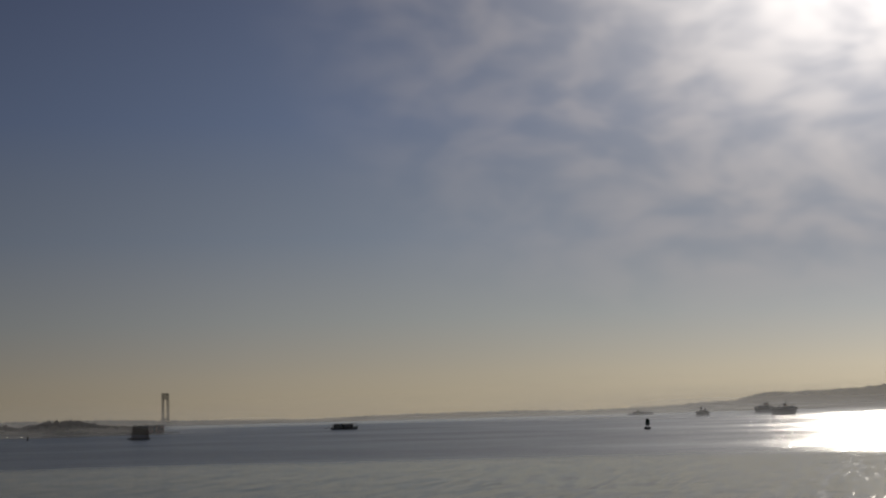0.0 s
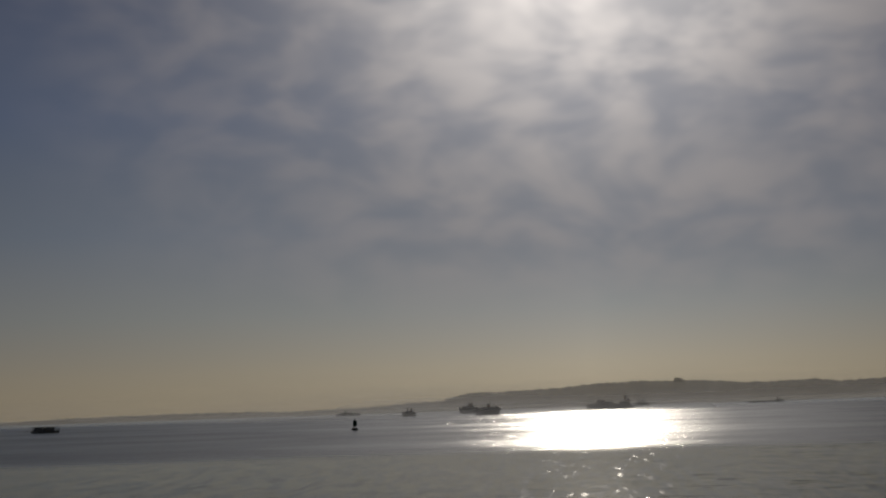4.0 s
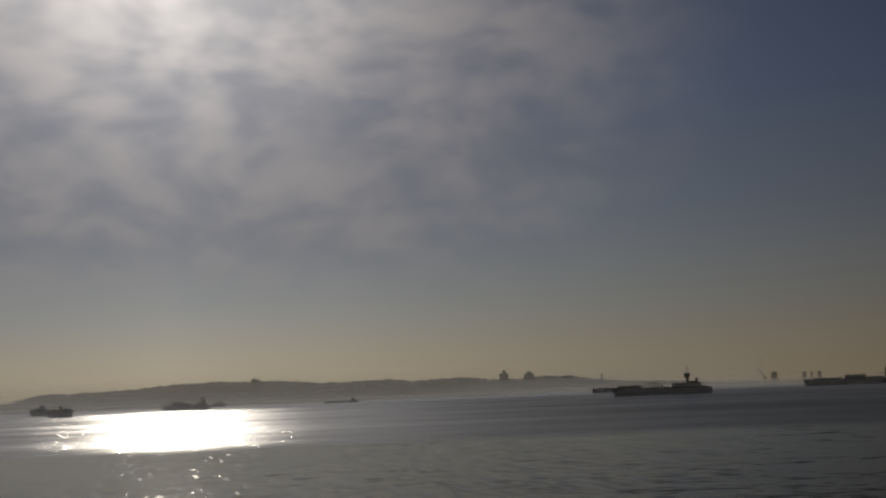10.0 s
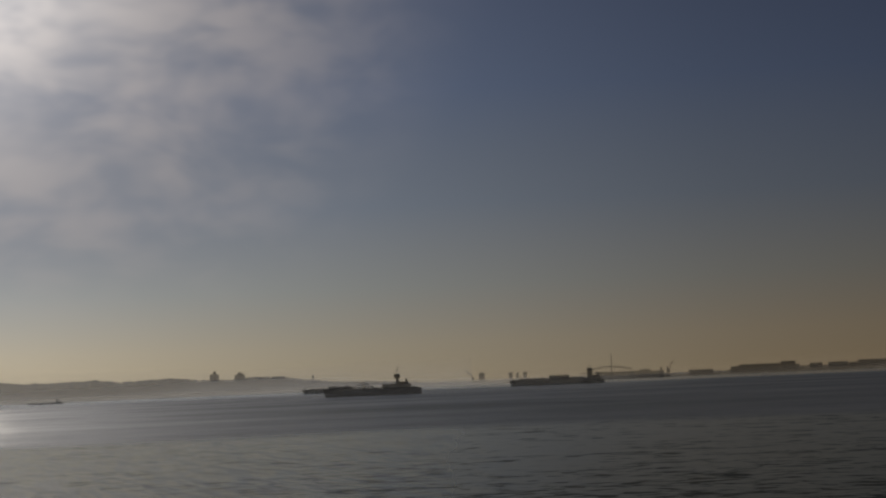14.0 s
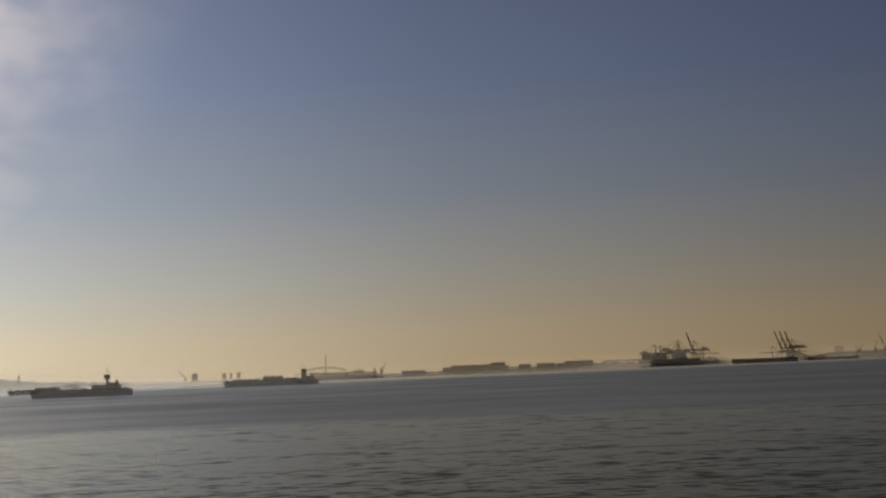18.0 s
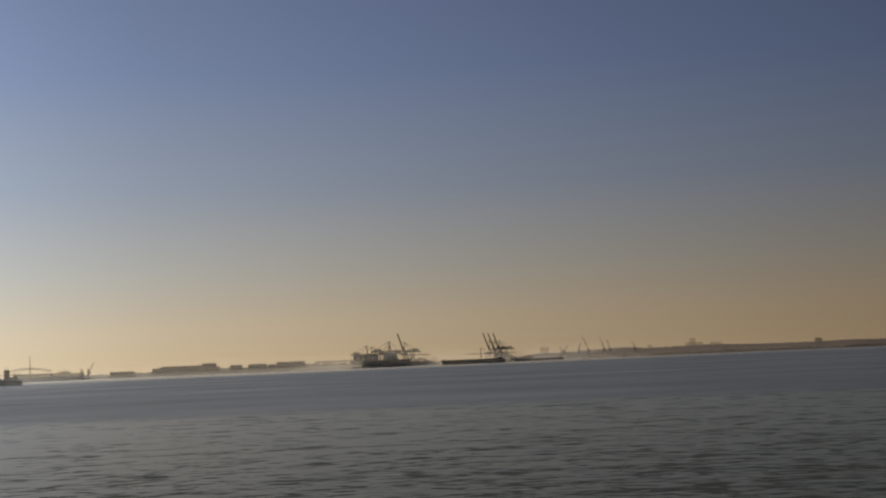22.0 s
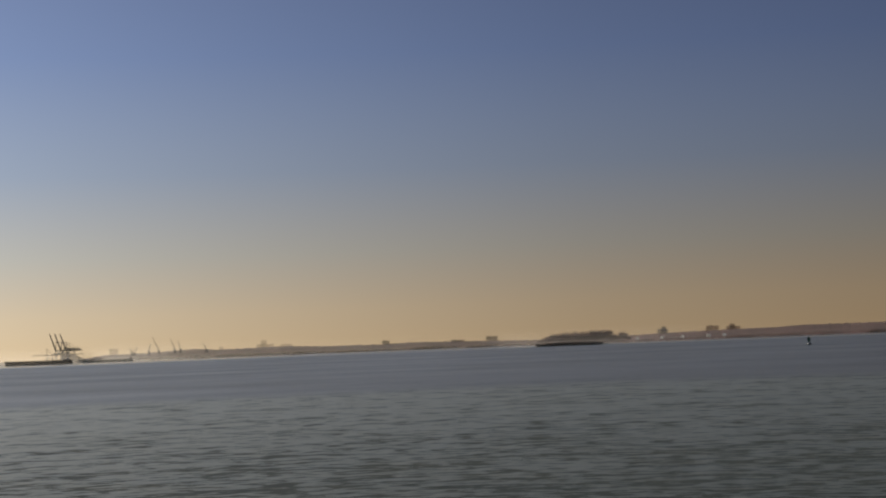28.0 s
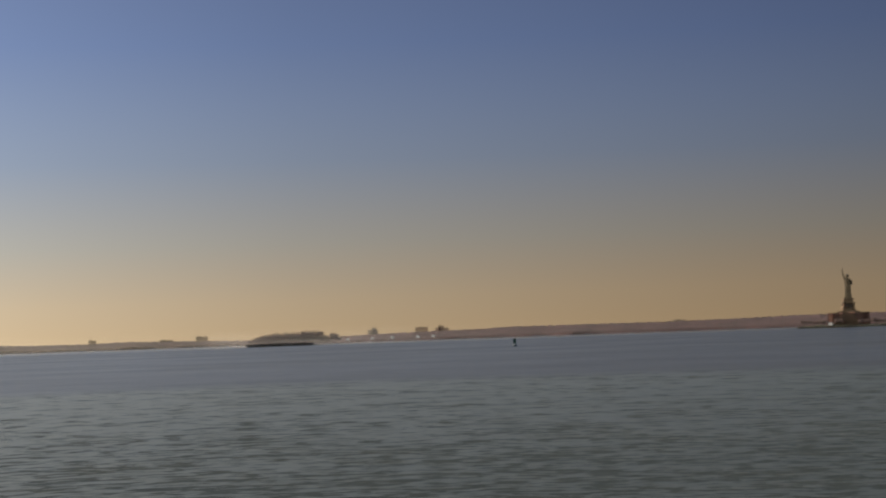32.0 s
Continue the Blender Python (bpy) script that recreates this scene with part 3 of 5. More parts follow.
def barge(az, d, length, beam, deck, label, colour="black", bow=-1, trunk=(), pipes=True, turn=0.0, group="anchored barges", crane_at=None, pale_bow=False):
    """A tank barge: raked hull, rub rails, trunk deck, pipes, vents, crane post, bitts and rails."""
    t = thing("barge", label, "barge", place(az, d, turn), group)
    h = length / 2
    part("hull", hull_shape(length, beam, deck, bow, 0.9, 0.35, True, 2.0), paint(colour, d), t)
    if pale_bow:
        part("bow_plate", Shape().box(bow * h - 0.7, bow * h + 0.7, -beam * 0.5, beam * 0.3, deck - 3.2, deck + 0.8, soft=0.15), paint("white", 1000), t, "white painted bow plate")
    for z in (deck * 0.82, deck * 0.45):
        part("rub_rail", Shape().box(-h * 0.97, h * 0.97, -beam / 2 - 0.22, -beam / 2 + 0.02, z, z + 0.3, soft=0.06), paint("rubber", d), t)
    part("deck_plate", Shape().box(-h * 0.985, h * 0.985, -beam * 0.47, beam * 0.47, deck - 0.02, deck + 0.06), paint("deck", d), t)
    part("bow_bulwark", Shape().box(bow * h * 0.99 - (0 if bow < 0 else 5), bow * h * 0.99 + (5 if bow < 0 else 0), -beam * 0.48, beam * 0.48, deck, deck + 0.9, 0.25, soft=0.15), paint(colour, d), t)
    for x0, x1, z in trunk:
        part("trunk_deck", Shape().box(x0, x1, -beam * 0.36, beam * 0.36, deck + 0.06, z, 0.2, soft=0.2), paint("deck", d), t)
        n = max(2, int((x1 - x0) / 7))
        for i in range(n):
            x = x0 + (x1 - x0) * (i + 0.5) / n
            part("hatch", Shape().lathe([(0.75, z), (0.75, z + 0.55), (0.85, z + 0.6), (0.5, z + 0.75)], 10, x, -beam * 0.2), paint("steel", d), t)
            part("vent_pipe", Shape().tube((x + 1.4, 0, z), (x + 1.4, 0, z + 1.7), 0.14, n=6).tube((x + 1.4, 0, z + 1.7), (x + 1.9, 0, z + 1.5), 0.16, n=6), paint("grey", d), t)
    if pipes:
        for y in (-1.2, 0.2, 1.4):
            part("deck_pipe", Shape().tube((-h * 0.8, y, deck + 1.4), (h * 0.8, y, deck + 1.4), 0.2, n=7), paint("grey", d), t)
        stand = part("pipe_stand", Shape().box(-h * 0.7, -h * 0.7 + 0.2, -1.8, 2.0, deck, deck + 1.25), paint("steel", d), t)
        for i in range(1, 8):
            same(stand, h * 1.4 * i / 8)
        cx = h * 0.12 if crane_at is None else crane_at
        post = part("crane_post", Shape().tube((cx, -2, deck), (cx, -2, deck + 4.6), 0.42, 0.32, 10), paint("buff", d), t)
        part("crane_jib", Shape().tube((cx, -2, deck + 4.3), (cx - 7, -2, deck + 5.3), 0.26, 0.14, 6), paint("buff", d), post)
        part("manifold", Shape().box(-2.2, 2.2, -beam * 0.42, beam * 0.42, deck, deck + 0.5, soft=0.08).tube((-1.2, -beam * 0.43, deck + 1), (-1.2, beam * 0.43, deck + 1), 0.22).tube((0.9, -beam * 0.43, deck + 1), (0.9, beam * 0.43, deck + 1), 0.22), paint("grey", d), t)
    railing(t, -h * 0.95, h * 0.9, -beam * 0.47, deck, paint("steel", d), 3.0)
    bitt = part("bitt", Shape().tube((-h * 0.85, -beam * 0.4, deck), (-h * 0.85, -beam * 0.4, deck + 0.8), 0.22, 0.25), paint("black", d), t)
    for i in range(1, 6):
        same(bitt, h * 1.7 * i / 5)
    part("anchor_windlass", Shape().lathe([(0.5, deck), (0.6, deck + 0.3), (0.35, deck + 0.5), (0.35, deck + 1.0), (0.6, deck + 1.1)], 10, bow * h * 0.78, 1), paint("steel", d), t)
    mast(t, bow * h * 0.88, 0, deck, deck + 4.2, paint("steel", d), 1, 0.12)
    return t


def tug(az, d, length, beam, deck, bow, house, tower, top, label, colour="black", turn=0.0, upper="buff", high=None, tall_at=-0.05, name="tugboat", group="tugboats", column=False, wide=None, body=0.25):
    """A tug. house: z of the deckhouse's roof; tower: z where the wheelhouse starts; high: the wheelhouse's roof; top: the mast's tip."""
    t = thing(name, label, "tugboat", place(az, d, turn), group)
    h = length / 2
    high = high or tower + 2.6
    part("hull", hull_shape(length, beam, deck, bow, min(1.6, deck * 0.35), 0.2, False, 1.8), paint(colour, d), t, smooth=False)
    part("rub_rail", Shape().box(-h * 0.9, h * 0.9, -beam / 2 - 0.14, -beam / 2 + 0.3, deck * 0.7, deck * 0.7 + 0.35, soft=0.08), paint("rubber", d), t)
    part("bulwark", Shape().box(-h * 0.92, h * 0.85, -beam / 2 + 0.05, -beam / 2 + 0.2, deck, deck + 0.9).box(-h * 0.92, h * 0.85, beam / 2 - 0.2, beam / 2 - 0.05, deck, deck + 0.9), paint(colour, d), t)
    x0, x1 = sorted((-bow * h * 0.55, bow * h * 0.74))
    lower = part("deckhouse", Shape().box(x0, x1, -beam * 0.34, beam * 0.34, deck - 0.3, house, 0.12, soft=0.25), paint(upper, d), t)
    n = max(3, int((x1 - x0) / 3))
    pane = part("porthole", Shape().ring((x0 + 1.2, -beam * 0.34 - 0.02, (deck + house) / 2 + 0.4), 0.3, 0.07, 10), paint("steel", d), lower)
    for i in range(1, n):
        same(pane, (x1 - x0 - 2.4) * i / max(1, n - 1))
    part("door", Shape().box((x0 + x1) / 2, (x0 + x1) / 2 + 0.8, -beam * 0.34 - 0.05, -beam * 0.34 + 0.02, deck + 0.1, deck + 2.0, soft=0.03), paint("grey", d), lower)
    railing(t, x0 + 0.4, x1 - 0.4, -beam * 0.33, house, paint("white", d), 1.8, 1.0)
    cx = bow * h * tall_at
    wide = wide or min(5.0, length * 0.15)
    if column or tower > house + 0.3:
        part("upper_deckhouse", Shape().box(cx - bow * 0.8 * wide - wide, cx - bow * 0.8 * wide + wide, -beam * 0.28, beam * 0.28, house - 0.05, house + (tower - house) * 0.36, 0.1, soft=0.2), paint(upper, d), t)
        part("tower", Shape().box(cx - wide * body, cx + wide * body, -wide * 0.32, wide * 0.32, house - 0.1, tower + 0.05, 0.1, soft=0.12), paint(upper, d), t)
        part("ladder", Shape().tube((cx + wide * 0.36, -0.3, house), (cx + wide * 0.36, -0.3, tower), 0.05, n=5).tube((cx + wide * 0.36, 0.3, house), (cx + wide * 0.36, 0.3, tower), 0.05, n=5), paint("steel", d), t)
    wheel = part("wheelhouse", Shape().box(cx - wide / 2, cx + wide / 2, -wide * 0.5, wide * 0.5, tower, high, 0.15, bow * 0.1, soft=0.2), paint(upper, d), t)
    window_row(wheel, cx - wide * 0.42, cx + wide * 0.42, -wide * 0.5 - 0.0, tower + (high - tower) * 0.45, 4, wide * 0.17, (high - tower) * 0.36)
    part("wheelhouse_roof", Shape().box(cx - wide * 0.56, cx + wide * 0.56, -wide * 0.56, wide * 0.56, high - 0.02, high + 0.22, soft=0.08), paint("white", d), wheel)
    for y in (-beam * 0.2, beam * 0.2):
        fx = -bow * h * 0.34
        stack = part("funnel", Shape().box(fx - 1.0, fx + 1.0, y - 0.7, y + 0.7, house, house + min(3.4, 0.35 * length * 0.3 + 1.2), 0.12, soft=0.3), paint(colour, d), t)
        part("exhaust_pipe", Shape().tube((fx, y, house + 1.5), (fx - bow * 0.3, y, house + min(3.4, 0.35 * length * 0.3 + 1.2) + 0.7), 0.22, n=8), paint("steel", d), stack)
    mast(t, cx, 0, high, top, paint("steel", d), 2, 0.14)
    ty = part("tyre_fender", Shape().ring((-h * 0.75, -beam / 2 - 0.25, deck * 0.6), 0.5, 0.2, 12), paint("rubber", d), t)
    for i in range(1, 8):
        same(ty, h * 1.4 * i / 7)
    part("bow_fender", Shape().tube((bow * h * 1.0, -beam * 0.16, deck), (bow * h * 1.0, beam * 0.16, deck), 0.55, n=10), paint("rubber", d), t)
    part("towing_winch", Shape().tube((-bow * h * 0.66, -1.1, deck + 0.8), (-bow * h * 0.66, 1.1, deck + 0.8), 0.6, n=10).box(-bow * h * 0.66 - 0.7, -bow * h * 0.66 + 0.7, -1.3, -1.1, deck - 0.2, deck + 1.4).box(-bow * h * 0.66 - 0.7, -bow * h * 0.66 + 0.7, 1.1, 1.3, deck - 0.2, deck + 1.4), paint("steel", d), t)
    boat = part("work_boat", Shape().box(-bow * h * 0.2 - 1.6, -bow * h * 0.2 + 1.6, -beam * 0.3, -beam * 0.3 + 1.4, house + 0.25, house + 0.95, 0.1, soft=0.25), paint("orange", d), t)
    part("davit", Shape().tube((-bow * h * 0.2, -beam * 0.12, house), (-bow * h * 0.2, -beam * 0.2, house + 2.0), 0.1, n=6).tube((-bow * h * 0.2, -beam * 0.2, house + 2.0), (-bow * h * 0.2, -beam * 0.33, house + 2.0), 0.08, n=6), paint("steel", d), boat)
    return t


def along(az, az0, d):
    """Metres to the right of bearing az0 at distance d."""
    return d * math.tan(radians(az - az0))


# ---- anchored pairs of barge and pusher tug ----
D = 1335
near_barge = barge(31.75, D, 42, 15, 6.2, "dark anchored tank barge with rust-red deck and pipes", bow=-1, trunk=((-18.5, 0.5, 8.3),), crane_at=10.5)
part("deck_locker", Shape().box(16.4, 18.2, -6.4, -4.8, 6.2, 8.0, soft=0.08), paint("white", 1000), near_barge, "white deck locker")
part("cargo_hose_rack", Shape().tube((12.9, -3, 6.2), (12.9, -3, 10.4), 0.22, n=7).tube((14.6, -3, 6.2), (14.6, -3, 9.3), 0.2, n=7).tube((12.9, -3, 9.2), (14.6, -3, 9.2), 0.18, n=7), paint("steel", D), near_barge)
part("hose_saddle", Shape().tube((4.0, -2.6, 8.9), (12.6, -2.6, 9.6), 0.28, n=8).box(6.2, 6.5, -3.2, -2.0, 6.2, 9.0).box(9.2, 9.5, -3.2, -2.0, 6.2, 9.3), paint("rubber", D), near_barge)
tug(33.42, D, 37, 13, 5.0, -1, 8.9, 13.2, 24.4, "dark pusher tug with a high wheelhouse on a column", tall_at=0.06, high=16.7, column=True)
barge(30.6, 2450, 44, 16, 6.0, "low grey barge anchored behind a pusher tug", "grey", trunk=((-14, 12, 7.0),), pipes=False, pale_bow=True)
D = 1990
barge(38.72, D, 93, 20, 7.0, "long dark tank barge with a raised trunk deck amidships", bow=-1, trunk=((-38, -4, 8.6), (-1, 24, 11.4), (25, 43, 8.6)), pale_bow=True)
tug(40.28, D, 25, 12, 4.6, -1, 8.4, 13.6, 24.0, "dark pusher tug with a square block of a wheelhouse", tall_at=0.42, high=18.6, column=True, wide=6.8, body=0.49)
D = 2060
barge(15.68, D, 39, 14, 5.8, "tank barge against the glittering water with deck cargo", "black", trunk=((-9, 2, 10.6), (3, 12, 9.0)))
tug(16.44, D, 20, 10, 4.2, -1, 9.5, 12.2, 20.0, "dark tug pushing a barge in the sun's glitter", tall_at=0.0, high=15.8)
tug(17.0, 3300, 30, 10, 4.2, 1, 8.0, 9.0, 14.5, "small grey tug far out beyond the glitter", "grey", tall_at=0.2)
# bow-on vessels left of the glitter
tug(8.88, 1810, 14.5, 7, 3.9, -1, 5.4, 5.4, 11.0, "small dark tug lying off the far shore", tall_at=0.25, high=9.2, upper="grey")
tug(10.98, 2180, 24, 11, 7.2, -1, 9.8, 10.2, 15.5, "grey coaster with a high deckhouse", "grey", tall_at=-0.1, high=13.2, upper="grey", name="coaster", group="")
barge(11.62, 1525, 21, 38, 6.7, "dark square barge lying end-on with a mast", "black", bow=1, trunk=((-9, 9.5, 7.3),), pipes=False)
tug(11.72, 1590, 12, 9, 5.0, 1, 8.0, 8.6, 14.6, "dark tug lying behind a square barge", tall_at=-0.1, high=10.2)


def long_vessel(az, d, length, beam, deck, label, house, colour="grey", bow=-1, upper="white", decks=2, name="cargo_ship", category="ship", far=0):
    """A low ship: hull, hatch covers, an after house with decks and bridge, funnel, mast, rails."""
    t = thing(name, label, category, place(az, d))
    d = far or d
    h = length / 2
    part("hull", hull_shape(length, beam, deck, bow, deck * 0.25, 0.3, False, 2.0), paint(colour, d), t)
    part("boot_stripe", Shape().box(-h * 0.9, h * 0.9, -beam / 2 - 0.05, -beam / 2 + 0.3, 0.05, 0.6), paint("rust", d), t)
    x0, x1 = house
    for i in range(decks):
        z = deck - 0.2 + i * 2.7
        q = 0.7 * i
        level = part("house_deck", Shape().box(x0 + q, x1 - q, -beam * 0.42, beam * 0.42, z, z + 2.6, soft=0.2), paint(upper, d), t)
        window_row(level, x0 + q + 0.8, x1 - q - 0.8, -beam * 0.42, z + 1.1, max(3, int((x1 - x0) / 4)), 0.9, 0.7, d)
    top = deck - 0.2 + decks * 2.7
    part("funnel", Shape().box((x0 + x1) / 2 - 1.6 * bow - 1.4, (x0 + x1) / 2 - 1.6 * bow + 1.4, -1.4, 1.4, top - 0.1, top + 3.2, 0.2, soft=0.4), paint("blue", d), t)
    mast(t, (x0 + x1) / 2 + bow * 1.5, 0, top, top + 6.5, paint("steel", d), 2, 0.2)
    a, b = sorted((bow * h * 0.82, (x0 if bow < 0 else x1)))
    n = max(2, int((b - a) / 12))
    for i in range(n):
        u0, u1 = a + (b - a) * i / n + 0.6, a + (b - a) * (i + 1) / n - 0.6
        part("hatch_cover", Shape().box(u0, u1, -beam * 0.32, beam * 0.32, deck - 0.1, deck + 1.3, 0.15, soft=0.15), paint("deck", d), t)
    railing(t, a, b, -beam * 0.47, deck, paint("steel", d), 4.0)
    mast(t, bow * h * 0.85, 0, deck, deck + 5.5, paint("steel", d), 1, 0.15)
    return t


long_vessel(21.27, 2900, 60, 11, 2.6, "low pale ferry with a small wheelhouse and mast", (17, 25), "grey", 1, "white", 1, "ferry", "ferry")
long_vessel(6.73, 3000, 44, 9, 3.2, "low pale coaster in the mist", (-14, 8), "grey", 1, "grey", 1, "coaster", "ship")
long_vessel(56.2, 3600, 139, 22, 8.6, "long dark ship lying off the container port", (50, 64), "black", -1, "grey", 1, far=2300)
long_vessel(58.5, 4000, 119, 18, 5.0, "long low ship in the mist off the port", (47, 57), "grey", -1, "grey", 1)
barge(74.58, 2700, 109, 20, 4.6, "long dark brown barge lying before a wooded islet", "black", bow=-1, trunk=((-40, 44, 5.6),), pipes=False)
barge(53.0, 3790, 142, 18, 1.5, "long low barge in the mist off the container port", "grey", bow=-1, pipes=False)

# ---- low work barge, buoys ----
def work_barge(az, d):
    t = thing("work_barge", "low dark work barge with a flat shed and white drums", "barge", place(az, d))
    part("hull", hull_shape(18, 7, 1.5, -1, 0.3, 0.3, True, 1.0), paint("black", d), t)
    shed = part("shed", Shape().box(-7.5, 6, -2.6, 2.6, 1.45, 3.9, 0.1, soft=0.12), paint("timber", d), t)
    part("roof", Shape().box(-7.7, 9.2, -2.9, 2.9, 3.88, 4.12, soft=0.06), paint("roof", d), shed)
    for x in (8.9, 6.6):
        part("roof_post", Shape().tube((x, -2.6, 1.4), (x, -2.6, 3.9), 0.1, n=6), paint("steel", d), shed)
    part("shed_door", Shape().box(-1, 0.2, -2.68, -2.58, 1.6, 3.5, soft=0.02), paint("grey", d), shed)
    drum = part("drum", Shape().lathe([(0.42, 1.5), (0.45, 1.55), (0.45, 2.35), (0.42, 2.4)], 10, 4.4 + 2.2, -2.9), paint("white", d), t, "white drum")
    for x in (1.1, 2.1):
        same(drum, x, 0.4)
    part("landing_ramp", Shape().prism([(-13.5, 1.0), (-8.8, 1.3), (-8.8, 1.6), (-13.5, 1.25)], -2.2, 2.2), paint("steel", d), t)
    part("spud_pole", Shape().tube((-8.2, 2.9, -1), (-8.2, 2.9, 4.3), 0.2), paint("rust", d), t)
    ty = part("tyre_fender", Shape().ring((-6, -3.6, 0.9), 0.4, 0.16), paint("rubber", d), t)
    for i in range(1, 6):
        same(ty, i * 2.4)


work_barge(-3.62, 1110)


def buoy(az, d, tall, label, colour, lean=0.0):
    t = thing("buoy", label, "buoy", place(az, d) @ pose(0, 0, 0, 0, lean, 0), "channel buoys")
    k = tall / 4.6
    part("float", Shape().lathe([(0.5 * k, -0.8 * k), (1.1 * k, -0.5 * k), (1.25 * k, 0.1 * k), (1.25 * k, 0.75 * k), (1.05 * k, 0.95 * k), (0.4 * k, 1.0 * k)], 18), paint("grey", d), t, smooth=True)
    part("rub_band", Shape().ring((0, 0, 0.55 * k), 1.27 * k, 0.09 * k, 18, "z"), paint("rubber", d), t)
    for i in range(4):
        a = math.pi / 4 + i * math.pi / 2
        part("leg", Shape().tube((0.85 * k * math.cos(a), 0.85 * k * math.sin(a), 0.95 * k), (0.42 * k * math.cos(a), 0.42 * k * math.sin(a), 3.5 * k), 0.08 * k, 0.06 * k, 6), paint(colour, d), t)
    for z, q in ((1.9, 0.71), (2.7, 0.56)):
        part("brace", Shape().ring((0, 0, z * k), q * k, 0.05 * k, 8, "z"), paint(colour, d), t)
    for i in range(4):
        part("day_panel", Shape().box(-0.74 * k, 0.74 * k, -0.8 * k, -0.74 * k, 1.7 * k, 3.9 * k, 0.0, soft=0.02), paint(colour, d), t).rotation_euler = (0, 0, i * math.pi / 2)
    part("bell", Shape().lathe([(0.38 * k, 1.25 * k), (0.3 * k, 1.5 * k), (0.16 * k, 1.72 * k), (0.04 * k, 1.78 * k)], 12), paint("steel", d), t)
    part("platform", Shape().lathe([(0.55 * k, 3.48 * k), (0.55 * k, 3.58 * k)], 12), paint("steel", d), t)
    head = part("lantern", Shape().lathe([(0.14 * k, 3.58 * k), (0.14 * k, 3.9 * k), (0.22 * k, 3.95 * k), (0.22 * k, 4.35 * k), (0.08 * k, 4.5 * k), (0.03 * k, 4.6 * k)], 12), paint("steel", d), t)
    part("lens", Shape().lathe([(0.225 * k, 4.0 * k), (0.235 * k, 4.15 * k), (0.225 * k, 4.3 * k)], 12), GLASS, head)


buoy(6.955, 656, 4.6, "dark channel buoy with a lattice tower and lantern", "green", 2.0)
buoy(82.80, 992, 5.2, "dark green channel buoy with a lantern on its cage", "green", -2.5)
buoy(-14.42, 924, 2.8, "small dark buoy off the wooded point", "black")


# ---- the wooded point, the old caisson and the shed on its pier ----
land("wooded_point", "low earthen point with bare trees and a stone edge", paint("timber", 1150), [(-18, 9.5), (-15.3, 8.2), (-14.8, 6.4), (-13.6, 10.4), (-12.8, 10.4), (-12, 7.0), (-11.2, 5.8), (-10.5, 4.4), (-10.3, 1.0)], 1160, 1330, 0.8, 0.7, 0.08)


def tree_mesh(seed, tall, wide, d, twig="twig"):
    """One bare-crowned tree at the origin: trunk with limbs, and a crown of many small twig clumps with gaps."""
    rng = random.Random(seed)
    t = thing("tree", "bare dark winter tree with a ragged crown", "tree", Matrix.Identity(4))
    s = Shape()
    s.tube((0, 0, -0.6), (0.1, 0, tall * 0.35), wide * 0.045, wide * 0.032, 7)
    tips = []
    for i in range(7):
        a = i * 2.4 + rng.random()
        q = Vector((math.cos(a) * wide * rng.uniform(0.18, 0.42), math.sin(a) * wide * rng.uniform(0.18, 0.42), tall * rng.uniform(0.55, 0.9)))
        s.tube((0.1, 0, tall * rng.uniform(0.22, 0.36)), q, wide * 0.02, wide * 0.006, 5)
        tips.append(q)
    part("trunk", s, paint("bark", d), t)
    c = Shape()
    for i in range(70):
        q = tips[i % 7] * rng.uniform(0.72, 1.04) + Vector((rng.gauss(0, wide * 0.14), rng.gauss(0, wide * 0.14), rng.gauss(0, tall * 0.09)))
        if q.z < tall * 0.25:
            continue
        r = wide * rng.uniform(0.035, 0.10)
        before = len(c.bm.verts)
        bmesh.ops.create_icosphere(c.bm, subdivisions=1, radius=r, matrix=Matrix.Translation(q) @ Euler((rng.random() * 3, rng.random() * 3, 0)).to_matrix().to_4x4() @ Matrix.Diagonal((1, rng.uniform(0.6, 1), rng.uniform(0.5, 0.9), 1)))
        c.bm.verts.ensure_lookup_table()
        for v in c.bm.verts[before:]:
            v.co += Vector((rng.gauss(0, r * 0.28), rng.gauss(0, r * 0.28), rng.gauss(0, r * 0.28)))
    part("crown", c, paint(twig, d), t)
    return t


def grove(models, spots, group, label):
    """Trees at (bearing, distance, ground height, scale)."""
    rng = random.Random(7)
    for az, d, z, k in spots:
        o = copy_thing(models[rng.randrange(len(models))], place(az, d, rng.uniform(0, 360), z) @ Matrix.Diagonal((k * rng.uniform(0.9, 1.15), k, k * rng.uniform(0.94, 1.06), 1)))
        tagged(o, label, "tree", group)


def drop_models(models):
    for t in models:
        for o in (*t.children_recursive, t):
            bpy.data.objects.remove(o)


rng = random.Random(3)
models = [tree_mesh(i, 8, 8, 1150) for i in range(4)]
crest = [(-17, 11), (-15.3, 9.5), (-14.8, 7.5), (-13.7, 11.5), (-13.1, 12.3), (-12.7, 11.8), (-12, 8.2), (-11, 6.6), (-10.5, 5.5)]
spots = []
for i in range(78):
    a = -16.6 + 6.1 * (i + rng.random() * 0.8) / 78
    d = rng.uniform(1195, 1250)
    z = 3.6
    spots.append((a, d, z, (np.interp(a, [c[0] for c in crest], [c[1] for c in crest]) - z) / 8 * rng.uniform(0.78, 1.02)))
grove(models, spots, "trees on the point", "bare dark tree on the low wooded point")
drop_models(models)


